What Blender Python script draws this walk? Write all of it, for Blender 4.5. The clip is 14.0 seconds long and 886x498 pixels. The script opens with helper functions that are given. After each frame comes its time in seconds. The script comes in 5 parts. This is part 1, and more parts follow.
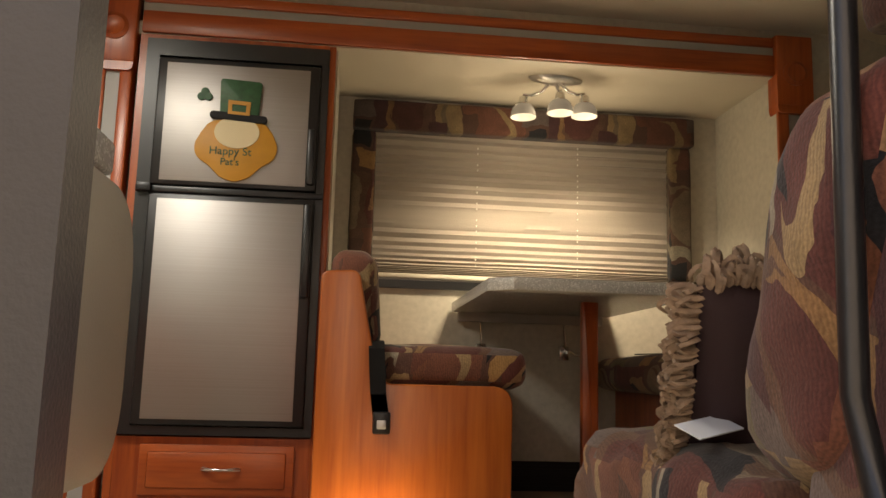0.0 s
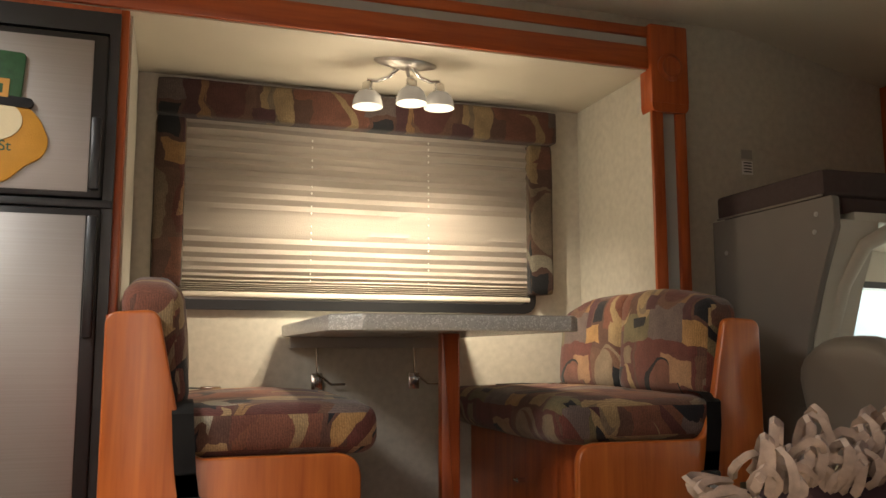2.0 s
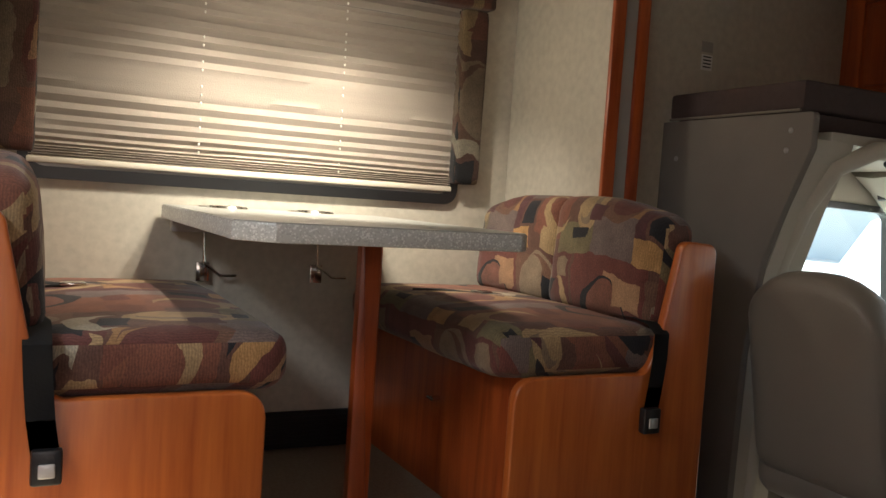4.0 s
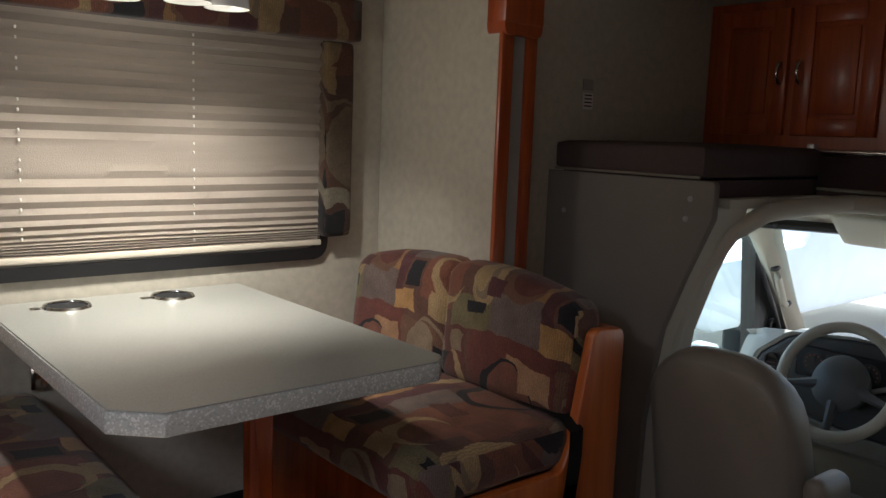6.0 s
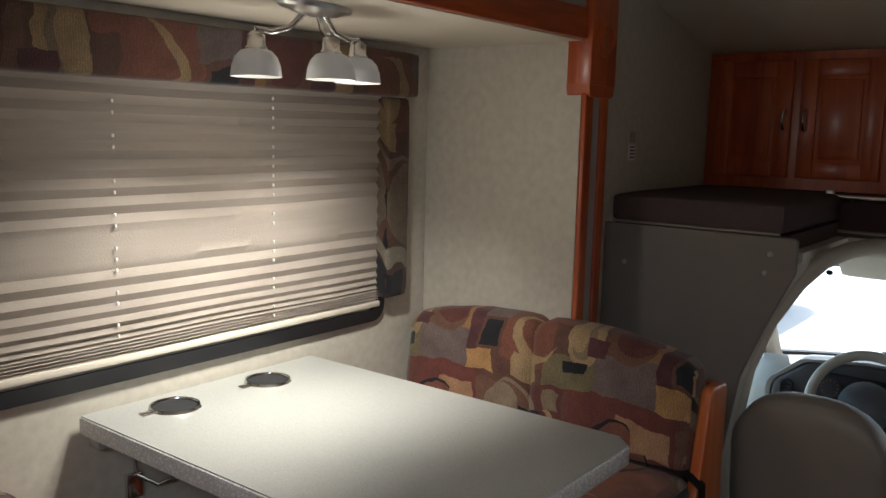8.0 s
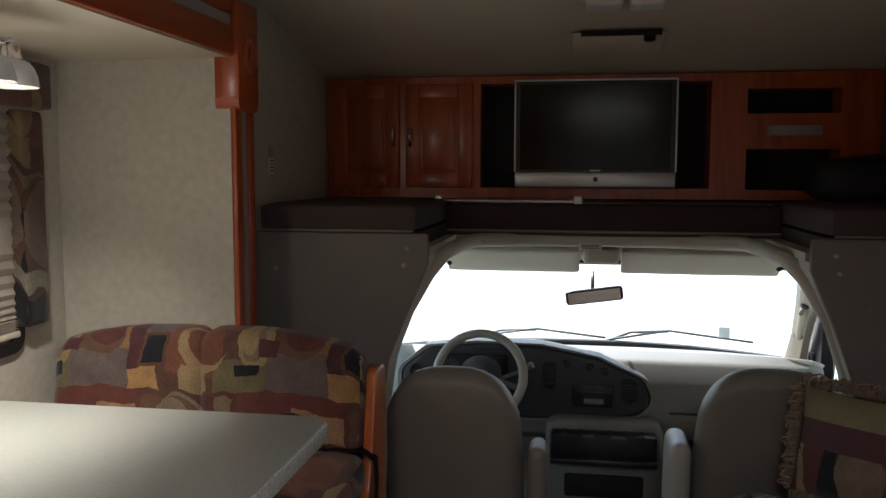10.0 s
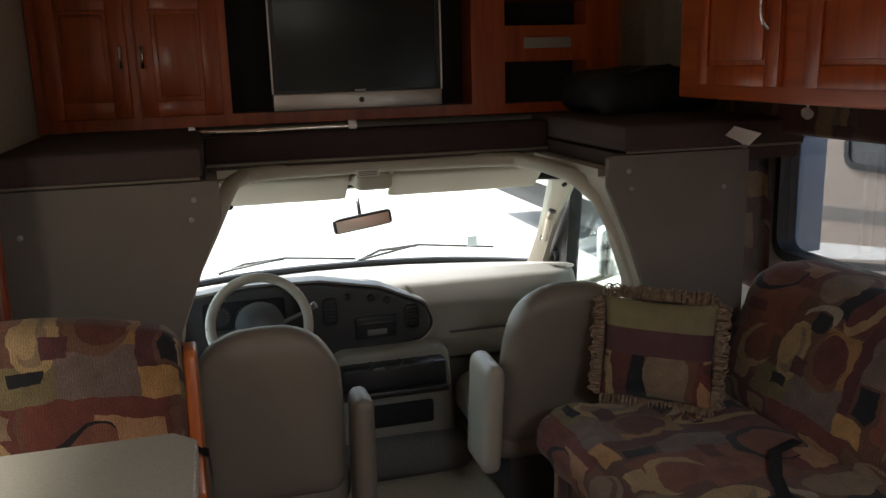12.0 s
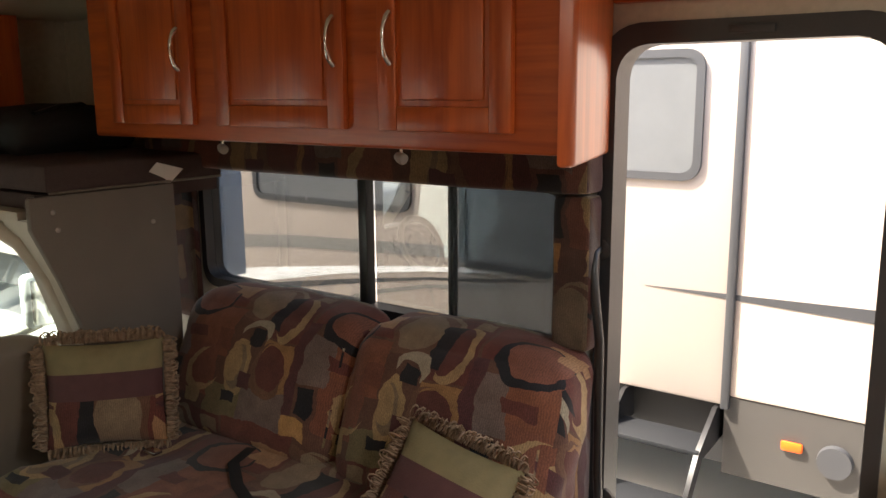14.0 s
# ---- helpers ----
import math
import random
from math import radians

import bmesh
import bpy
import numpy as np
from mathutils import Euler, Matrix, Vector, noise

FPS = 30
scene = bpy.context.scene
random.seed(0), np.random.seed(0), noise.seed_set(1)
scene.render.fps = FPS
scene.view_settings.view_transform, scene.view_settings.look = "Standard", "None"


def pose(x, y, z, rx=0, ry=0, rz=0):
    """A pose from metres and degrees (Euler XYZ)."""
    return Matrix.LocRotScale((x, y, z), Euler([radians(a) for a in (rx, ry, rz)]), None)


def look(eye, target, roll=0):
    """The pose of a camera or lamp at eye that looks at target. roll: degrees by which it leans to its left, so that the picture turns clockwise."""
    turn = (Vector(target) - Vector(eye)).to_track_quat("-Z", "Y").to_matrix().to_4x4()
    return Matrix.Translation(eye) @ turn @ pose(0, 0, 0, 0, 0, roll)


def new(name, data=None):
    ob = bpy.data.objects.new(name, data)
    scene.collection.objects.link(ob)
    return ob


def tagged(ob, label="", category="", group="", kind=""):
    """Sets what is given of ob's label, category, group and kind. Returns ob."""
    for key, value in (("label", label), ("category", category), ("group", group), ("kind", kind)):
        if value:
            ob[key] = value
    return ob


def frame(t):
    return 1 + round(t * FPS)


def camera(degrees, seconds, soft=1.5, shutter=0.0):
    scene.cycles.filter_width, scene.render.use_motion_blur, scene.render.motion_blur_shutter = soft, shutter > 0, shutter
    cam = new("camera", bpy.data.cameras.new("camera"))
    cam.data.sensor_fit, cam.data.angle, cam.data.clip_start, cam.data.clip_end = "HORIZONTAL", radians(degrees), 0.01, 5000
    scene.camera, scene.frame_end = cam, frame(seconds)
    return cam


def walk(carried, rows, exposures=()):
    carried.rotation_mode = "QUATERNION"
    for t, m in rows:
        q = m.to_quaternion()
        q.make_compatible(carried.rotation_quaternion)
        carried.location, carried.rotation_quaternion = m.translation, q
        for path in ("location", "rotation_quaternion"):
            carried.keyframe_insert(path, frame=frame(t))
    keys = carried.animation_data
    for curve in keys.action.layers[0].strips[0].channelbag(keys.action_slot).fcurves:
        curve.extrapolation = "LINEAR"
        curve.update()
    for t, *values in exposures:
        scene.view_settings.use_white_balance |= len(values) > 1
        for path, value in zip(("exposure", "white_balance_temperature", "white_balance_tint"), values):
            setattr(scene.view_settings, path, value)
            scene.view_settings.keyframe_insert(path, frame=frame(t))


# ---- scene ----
cam = camera(55.8, 14.0)
PATH = [
    (0, (0.343, -0.118, 0.456), (0.562, 1.870, 0.762), 1.6),
    (0.5, (0.328, -0.055, 0.472), (0.659, 1.912, 0.742), 1.2),
    (1, (0.318, 0.105, 0.475), (0.599, 2.078, 0.643), 1.5),
    (1.5, (0.335, 0.325, 0.420), (0.624, 2.284, 0.712), 1.5),
    (2, (0.392, 0.384, 0.672), (1.009, 2.271, 0.918), -0.1),
    (2.5, (0.394, 0.486, 0.776), (1.163, 2.331, 0.849), 0.5),
    (5, (0.388, 0.903, 0.988), (1.407, 2.613, 0.795), 3.5),
    (5.5, (0.39, 0.956, 1.17), (1.508, 2.593, 0.902), 2.7),
    (6, (0.352, 1.144, 1.229), (1.625, 2.662, 0.954), 2.1),
    (6.5, (0.269, 1.292, 1.331), (1.461, 2.807, 0.794), 0.8),
    (7, (0.17, 1.411, 1.329), (1.255, 2.977, 0.719), -0.6),
    (7.5, (0.062, 1.604, 1.357), (1.315, 3.12, 0.994), 0.2),
    (8, (-0.125, 1.714, 1.397), (1.442, 2.924, 1.118), 1.4),
    (8.2, (-0.182, 1.721, 1.371), (1.48, 2.802, 1.1), 1.3),
    (10.3, (-0.343, 1.921, 1.323), (1.645, 2.069, 1.161), -0.2),
    (10.5, (-0.306, 1.967, 1.346), (1.688, 1.977, 1.2), -0.4),
    (11, (-0.187, 2.089, 1.346), (1.784, 1.769, 1.223), -0.5),
    (11.5, (-0.076, 2.255, 1.353), (1.825, 1.691, 1.094), -1.1),
    (12, (-0.068, 2.331, 1.426), (1.817, 1.824, 0.987), -1.6),
    (12.5, (-0.058, 2.389, 1.451), (1.766, 1.696, 1.015), -0.3),
    (13, (-0.065, 2.413, 1.436), (1.592, 1.359, 1.057), 0.6),
    (13.5, (-0.083, 2.404, 1.429), (1.348, 1.054, 1.067), 0.1),
    (14, (-0.11, 2.404, 1.427), (1.047, 0.816, 1.053), -0.4),
]
EXPOSURES = [(0.0, 2.05, 7900, 10), (1.5, 2.1, 7400, 10), (2.0, 2.5, 6900, 10), (2.6, 2.3, 6700, 10), (5.0, 2.3, 5950, 10), (5.5, 2.05, 5850, 10), (6.0, 1.45, 5700, 10), (6.5, 1.65, 5650, 10), (7.0, 2.0, 5650, 10), (7.5, 1.8, 5750, 10), (8.0, 1.7, 5600, 10), (10.3, 1.5, 5800, 10), (11.0, 1.72, 6000, 10), (12.5, 2.0, 6200, 10), (13.5, 2.4, 6500, 10), (14.0, 2.45, 7000, 10)]
walk(cam, [(t, look(eye, aim, lean)) for t, eye, aim, lean in PATH], EXPOSURES)

# ---- world, sun, exposure ----
world = bpy.data.worlds.new("world")
scene.world = world
world.use_nodes = True
_wn = world.node_tree.nodes
_sky = _wn.new("ShaderNodeTexSky")
_sky.sky_type = 'NISHITA'
_sky.sun_disc = False
_sky.dust_density = 4.0
_sky.sun_elevation = radians(52)
_sky.sun_rotation = radians(55)
_wn["Background"].inputs[1].default_value = 0.15
world.node_tree.links.new(_sky.outputs[0], _wn["Background"].inputs[0])
sun = new("sun", bpy.data.lights.new("sun", 'SUN'))
sun.data.energy, sun.data.angle, sun.data.color = 3.8, radians(0.6), (1.0, 0.95, 0.88)
# the sun stands ahead of the cab, on the slide-out's side
sun.matrix_world = look((0, 0, 0), (-math.sin(radians(55)) * math.cos(radians(52)), -math.cos(radians(55)) * math.cos(radians(52)), -math.sin(radians(52))))


# ---- materials ----
def mat(name, col, rough=0.6, metal=0.0, coat=0.0, var=0.12, scale=6.0, bump=0.15, bscale=220.0, spec=0.5, stretch=None):
    """A plain surface with variation at two scales and fine relief."""
    m = bpy.data.materials.new(name)
    m.use_nodes = True
    n, l = m.node_tree.nodes, m.node_tree.links
    b = n["Principled BSDF"]
    tc = n.new("ShaderNodeTexCoord")
    n1 = n.new("ShaderNodeTexNoise")
    n1.inputs["Scale"].default_value, n1.inputs["Detail"].default_value = scale, 6
    l.new(tc.outputs["Object"], n1.inputs["Vector"])
    if stretch:
        mp = n.new("ShaderNodeMapping")
        mp.inputs["Scale"].default_value = stretch
        l.new(tc.outputs["Object"], mp.inputs["Vector"])
        l.new(mp.outputs[0], n1.inputs["Vector"])
    mix = n.new("ShaderNodeMixRGB")
    mix.inputs[1].default_value = (*[c * (1 - var) for c in col], 1)
    mix.inputs[2].default_value = (*[min(1, c * (1 + var)) for c in col], 1)
    l.new(n1.outputs["Fac"], mix.inputs[0])
    l.new(mix.outputs[0], b.inputs["Base Color"])
    b.inputs["Roughness"].default_value, b.inputs["Metallic"].default_value = rough, metal
    b.inputs["Coat Weight"].default_value, b.inputs["Coat Roughness"].default_value = coat, 0.15
    b.inputs["Specular IOR Level"].default_value = spec
    if bump:
        n2 = n.new("ShaderNodeTexNoise")
        n2.inputs["Scale"].default_value, n2.inputs["Detail"].default_value = bscale, 3
        l.new(tc.outputs["Object"], n2.inputs["Vector"])
        bp = n.new("ShaderNodeBump")
        bp.inputs["Strength"].default_value, bp.inputs["Distance"].default_value = bump, 0.004
        l.new(n2.outputs["Fac"], bp.inputs["Height"])
        l.new(bp.outputs[0], b.inputs["Normal"])
    return m


def ramp(n, stops, constant=False):
    r = n.new("ShaderNodeValToRGB")
    e = r.color_ramp.elements
    while len(e) < len(stops):
        e.new(0.5)
    for k, (p, c) in enumerate(stops):
        e[k].position, e[k].color = p, (*c, 1)
    if constant:
        r.color_ramp.interpolation = 'CONSTANT'
    return r


def wood(name, along, dark, light, rough=0.36, coat=0.22):
    """Stained wood with the grain along one axis (0, 1, 2)."""
    m = bpy.data.materials.new(name)
    m.use_nodes = True
    n, l = m.node_tree.nodes, m.node_tree.links
    b = n["Principled BSDF"]
    tc = n.new("ShaderNodeTexCoord")
    mp = n.new("ShaderNodeMapping")
    s = [14.0, 14.0, 14.0]
    s[along] = 0.9
    mp.inputs["Scale"].default_value = s
    l.new(tc.outputs["Object"], mp.inputs["Vector"])
    n1 = n.new("ShaderNodeTexNoise")
    n1.inputs["Scale"].default_value, n1.inputs["Detail"].default_value, n1.inputs["Distortion"].default_value = 1.6, 7, 0.8
    l.new(mp.outputs[0], n1.inputs["Vector"])
    n2 = n.new("ShaderNodeTexNoise")
    n2.inputs["Scale"].default_value, n2.inputs["Detail"].default_value = 9.0, 4
    l.new(mp.outputs[0], n2.inputs["Vector"])
    add = n.new("ShaderNodeMath")
    add.operation = 'MULTIPLY_ADD'
    add.inputs[1].default_value = 0.35
    l.new(n2.outputs["Fac"], add.inputs[0])
    l.new(n1.outputs["Fac"], add.inputs[2])
    r = ramp(n, [(0.42, dark), (0.62, [(a + c) / 2 for a, c in zip(dark, light)]), (0.85, light)])
    l.new(add.outputs[0], r.inputs[0])
    l.new(r.outputs[0], b.inputs["Base Color"])
    b.inputs["Roughness"].default_value, b.inputs["Coat Weight"].default_value, b.inputs["Coat Roughness"].default_value = rough, coat, 0.2
    bp = n.new("ShaderNodeBump")
    bp.inputs["Strength"].default_value, bp.inputs["Distance"].default_value = 0.12, 0.002
    l.new(n2.outputs["Fac"], bp.inputs["Height"])
    l.new(bp.outputs[0], b.inputs["Normal"])
    return m


def patchwork(name, k=1.0, size=1.0):
    """Woven upholstery: one printed repeat of blocks, discs, rings, leaves and crescents, laid by the cloth's own coordinates."""
    m = bpy.data.materials.new(name)
    m.use_nodes = True
    n, l = m.node_tree.nodes, m.node_tree.links
    b = n["Principled BSDF"]
    uv = n.new("ShaderNodeUVMap")
    uv.uv_map = "cloth"
    # a slightly wandering hand in the drawing
    wob = n.new("ShaderNodeTexNoise")
    wob.inputs["Scale"].default_value, wob.inputs["Detail"].default_value = 9.0, 3
    l.new(uv.outputs[0], wob.inputs["Vector"])

    def vec(op, a, c):
        q = n.new("ShaderNodeVectorMath")
        q.operation = op
        l.new(a, q.inputs[0])
        if isinstance(c, tuple):
            q.inputs[1].default_value = c
        elif c is not None:
            l.new(c, q.inputs[1])
        return q.outputs["Value"] if op == 'LENGTH' else q.outputs[0]

    def num(op, a, c, d=0.0):
        q = n.new("ShaderNodeMath")
        q.operation = op
        l.new(a, q.inputs[0])
        if isinstance(c, float):
            q.inputs[1].default_value = c
        else:
            l.new(c, q.inputs[1])
        q.inputs[2].default_value = d
        return q.outputs[0]
    bent = vec('ADD', vec('MULTIPLY', uv.outputs[0], (2.0 / size, 1.85 / size, 0.0)), vec('MULTIPLY', wob.outputs["Color"], (0.10, 0.10, 0.0)))
    row = n.new("ShaderNodeSeparateXYZ")
    l.new(vec('FLOOR', bent, None), row.inputs[0])
    shift = n.new("ShaderNodeCombineXYZ")
    l.new(num('MULTIPLY', row.outputs[1], 0.43), shift.inputs[0])
    tile = vec('FRACTION', vec('ADD', bent, shift.outputs[0]), None)
    sep = n.new("ShaderNodeSeparateXYZ")
    l.new(tile, sep.inputs[0])
    U, V = sep.outputs[0], sep.outputs[1]
    base = n.new("ShaderNodeRGB")
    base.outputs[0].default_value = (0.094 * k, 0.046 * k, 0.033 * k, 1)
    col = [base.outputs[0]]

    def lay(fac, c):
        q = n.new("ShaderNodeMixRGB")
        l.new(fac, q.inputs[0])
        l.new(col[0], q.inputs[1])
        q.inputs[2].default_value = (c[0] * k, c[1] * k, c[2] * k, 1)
        col[0] = q.outputs[0]

    def block(u0, u1, v0, v1, c):
        lay(num('MULTIPLY', num('COMPARE', U, (u0 + u1) / 2, (u1 - u0) / 2), num('COMPARE', V, (v0 + v1) / 2, (v1 - v0) / 2)), c)

    def reach(u, v, ru, rv):
        return vec('LENGTH', vec('MULTIPLY', vec('SUBTRACT', tile, (u, v, 0.0)), (1 / ru, 1 / rv, 0.0)), None)

    def disc(u, v, ru, rv, c):
        lay(num('LESS_THAN', reach(u, v, ru, rv), 1.0), c)

    def crescent(u, v, ru, rv, du, dv, c):
        """A disc with a smaller one, set off by du and dv, taken out of it."""
        lay(num('MULTIPLY', num('LESS_THAN', reach(u, v, ru, rv), 1.0), num('GREATER_THAN', reach(u + du, v + dv, ru * 0.84, rv * 0.84), 1.0)), c)
    rust, maroon, plum, brown = (0.160, 0.062, 0.036), (0.092, 0.031, 0.026), (0.070, 0.026, 0.028), (0.120, 0.062, 0.040)
    taupe, tan, gold, salmon = (0.165, 0.118, 0.076), (0.270, 0.185, 0.095), (0.320, 0.180, 0.070), (0.290, 0.165, 0.088)
    mauve, black, grey, olive = (0.125, 0.092, 0.082), (0.013, 0.013, 0.016), (0.270, 0.235, 0.175), (0.130, 0.105, 0.055)
    block(0.00, 0.22, 0.52, 1.00, maroon)
    block(0.22, 0.52, 0.62, 0.97, brown)
    block(0.48, 0.98, 0.70, 1.00, (0.115, 0.036, 0.028))
    block(0.45, 0.80, 0.34, 0.68, rust)
    block(0.52, 0.80, 0.08, 0.40, (0.150, 0.058, 0.037))
    block(0.00, 0.20, 0.20, 0.50, (0.225, 0.125, 0.055))
    block(0.00, 0.30, 0.00, 0.20, mauve)
    block(0.30, 0.56, 0.00, 0.16, olive)
    block(0.78, 0.95, 0.30, 0.62, mauve)
    block(0.93, 1.00, 0.10, 0.70, plum)
    disc(0.30, 0.80, 0.15, 0.20, (0.185, 0.135, 0.09))
    crescent(0.32, 0.79, 0.14, 0.19, 0.035, 0.02, brown)
    block(0.06, 0.24, 0.58, 0.88, black)
    disc(0.09, 0.72, 0.075, 0.19, maroon)
    crescent(0.10, 0.70, 0.08, 0.20, 0.030, 0.02, tan)
    disc(0.13, 0.32, 0.10, 0.14, maroon)
    crescent(0.14, 0.32, 0.12, 0.16, -0.02, 0.025, brown)
    disc(0.36, 0.30, 0.085, 0.19, tan)
    crescent(0.37, 0.30, 0.06, 0.15, 0.02, 0.02, taupe)
    block(0.22, 0.33, 0.46, 0.56, black)
    crescent(0.28, 0.55, 0.10, 0.10, 0.01, -0.05, grey)
    block(0.50, 0.74, 0.78, 0.92, salmon)
    disc(0.75, 0.74, 0.165, 0.160, black)
    disc(0.735, 0.755, 0.135, 0.132, (0.150, 0.060, 0.040))
    block(0.56, 0.66, 0.80, 0.90, salmon)
    block(0.82, 0.91, 0.12, 0.28, black)
    block(0.60, 0.72, 0.02, 0.12, tan)
    block(0.34, 0.44, 0.07, 0.13, black)
    block(0.84, 1.00, 0.00, 0.10, gold)
    crescent(0.62, 0.24, 0.13, 0.14, -0.03, 0.02, tan)
    block(0.44, 0.56, 0.40, 0.52, (0.130, 0.048, 0.032))
    block(0.66, 0.80, 0.44, 0.52, maroon)
    block(0.02, 0.12, 0.90, 0.98, taupe)
    block(0.24, 0.34, 0.18, 0.28, plum)
    cloth = col[0]
    # weave and worn patches
    tc = n.new("ShaderNodeTexCoord")
    wv = n.new("ShaderNodeTexNoise")
    wv.inputs["Scale"].default_value, wv.inputs["Detail"].default_value = 240.0, 3
    l.new(tc.outputs["Object"], wv.inputs["Vector"])
    wr = n.new("ShaderNodeTexNoise")
    wr.inputs["Scale"].default_value, wr.inputs["Detail"].default_value = 20.0, 6
    l.new(tc.outputs["Object"], wr.inputs["Vector"])
    rib = n.new("ShaderNodeTexWave")
    rib.inputs["Scale"].default_value, rib.inputs["Distortion"].default_value = 55.0, 6.0
    l.new(uv.outputs[0], rib.inputs["Vector"])
    for src, f in ((wr.outputs["Fac"], 0.45), (wv.outputs["Fac"], 0.5), (rib.outputs["Fac"], 0.14)):
        mul = n.new("ShaderNodeMixRGB")
        mul.blend_type = 'OVERLAY'
        mul.inputs[0].default_value = f
        l.new(cloth, mul.inputs[1])
        l.new(src, mul.inputs[2])
        cloth = mul.outputs[0]
    l.new(cloth, b.inputs["Base Color"])
    b.inputs["Roughness"].default_value, b.inputs["Sheen Weight"].default_value = 0.85, 0.15
    b.inputs["Specular IOR Level"].default_value = 0.25
    bp = n.new("ShaderNodeBump")
    bp.inputs["Strength"].default_value, bp.inputs["Distance"].default_value = 0.35, 0.003
    l.new(wv.outputs["Fac"], bp.inputs["Height"])
    l.new(bp.outputs[0], b.inputs["Normal"])
    return m


def speckle(name, base, dots, rough=0.35, scale=160.0):
    """Laminate with fine light and dark flecks."""
    m = mat(name, base, rough, bump=0.03, var=0.05)
    n, l = m.node_tree.nodes, m.node_tree.links
    b = n["Principled BSDF"]
    src = b.inputs["Base Color"].links[0].from_socket
    tc = n.new("ShaderNodeTexCoord")
    v = n.new("ShaderNodeTexVoronoi")
    v.inputs["Scale"].default_value = scale
    l.new(tc.outputs["Object"], v.inputs["Vector"])
    sep = n.new("ShaderNodeSeparateColor")
    l.new(v.outputs["Color"], sep.inputs[0])
    r = ramp(n, [(0.0, [c * 0.8 for c in base]), (0.15, base), (0.80, base), (0.82, dots)], True)
    l.new(sep.outputs[0], r.inputs[0])
    mx = n.new("ShaderNodeMixRGB")
    mx.inputs[0].default_value = 0.75
    l.new(src, mx.inputs[1])
    l.new(r.outputs[0], mx.inputs[2])
    l.new(mx.outputs[0], b.inputs["Base Color"])
    return m


def steel(name):
    """Brushed stainless steel, brushed level."""
    m = bpy.data.materials.new(name)
    m.use_nodes = True
    n, l = m.node_tree.nodes, m.node_tree.links
    b = n["Principled BSDF"]
    tc = n.new("ShaderNodeTexCoord")
    mp = n.new("ShaderNodeMapping")
    mp.inputs["Scale"].default_value = (2, 2, 500)
    l.new(tc.outputs["Object"], mp.inputs["Vector"])
    n1 = n.new("ShaderNodeTexNoise")
    n1.inputs["Scale"].default_value, n1.inputs["Detail"].default_value = 1.0, 4
    l.new(mp.outputs[0], n1.inputs["Vector"])
    r = ramp(n, [(0.3, (0.365, 0.345, 0.33)), (0.7, (0.40, 0.38, 0.365))])
    l.new(n1.outputs["Fac"], r.inputs[0])
    l.new(r.outputs[0], b.inputs["Base Color"])
    n3 = n.new("ShaderNodeTexNoise")
    n3.inputs["Scale"].default_value = 3.0
    l.new(tc.outputs["Object"], n3.inputs["Vector"])
    mr = n.new("ShaderNodeMapRange")
    mr.inputs[3].default_value, mr.inputs[4].default_value = 0.42, 0.55
    l.new(n3.outputs["Fac"], mr.inputs[0])
    l.new(mr.outputs[0], b.inputs["Roughness"])
    b.inputs["Metallic"].default_value = 1.0
    bp = n.new("ShaderNodeBump")
    bp.inputs["Strength"].default_value, bp.inputs["Distance"].default_value = 0.08, 0.001
    l.new(n1.outputs["Fac"], bp.inputs["Height"])
    l.new(bp.outputs[0], b.inputs["Normal"])
    return m


def glass(name, tint=(1, 1, 1), rough=0.0, gloss=0.03):
    """A thin pane: clear, with its gloss by Fresnel."""
    m = bpy.data.materials.new(name)
    m.use_nodes = True
    n, l = m.node_tree.nodes, m.node_tree.links
    n.remove(n["Principled BSDF"])
    t = n.new("ShaderNodeBsdfTransparent")
    t.inputs[0].default_value = (*tint, 1)
    g = n.new("ShaderNodeBsdfGlossy")
    g.inputs["Roughness"].default_value = rough
    lw = n.new("ShaderNodeLayerWeight")
    lw.inputs[0].default_value = 0.5
    pw = n.new("ShaderNodeMath")
    pw.operation = 'POWER'
    pw.inputs[1].default_value = 4.0
    l.new(lw.outputs["Facing"], pw.inputs[0])
    fr = n.new("ShaderNodeMath")
    fr.operation = 'MULTIPLY_ADD'
    fr.inputs[1].default_value, fr.inputs[2].default_value = 0.6, gloss
    l.new(pw.outputs[0], fr.inputs[0])
    mx = n.new("ShaderNodeMixShader")
    l.new(fr.outputs[0], mx.inputs[0])
    l.new(t.outputs[0], mx.inputs[1])
    l.new(g.outputs[0], mx.inputs[2])
    l.new(mx.outputs[0], n["Material Output"].inputs[0])
    return m


def glow(name, col, strength):
    m = bpy.data.materials.new(name)
    m.use_nodes = True
    b = m.node_tree.nodes["Principled BSDF"]
    b.inputs["Base Color"].default_value = (0.36, 0.35, 0.32, 1)
    b.inputs["Emission Color"].default_value, b.inputs["Emission Strength"].default_value = (*col, 1), strength
    b.inputs["Roughness"].default_value = 0.25
    return m


WALLPAPER = mat("wallpaper", (0.48, 0.445, 0.37), 0.55, var=0.22, scale=38, bump=0.1, bscale=90)
CEIL = mat("ceiling_vinyl", (0.62, 0.56, 0.45), 0.6, var=0.05, scale=5, bump=0.08, bscale=150)
CHERRY_Z = wood("cherry_upright", 2, (0.24, 0.036, 0.008), (0.44, 0.092, 0.018))
CHERRY_X = wood("cherry_level", 0, (0.24, 0.036, 0.008), (0.44, 0.092, 0.018))
PANELWOOD = wood("cherry_panel", 2, (0.32, 0.068, 0.012), (0.50, 0.136, 0.027), 0.32, 0.3)
GREYTRIM = mat("grey_rubber_trim", (0.33, 0.32, 0.30), 0.5)
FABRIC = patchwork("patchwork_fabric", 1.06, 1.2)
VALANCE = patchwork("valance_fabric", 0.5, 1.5)
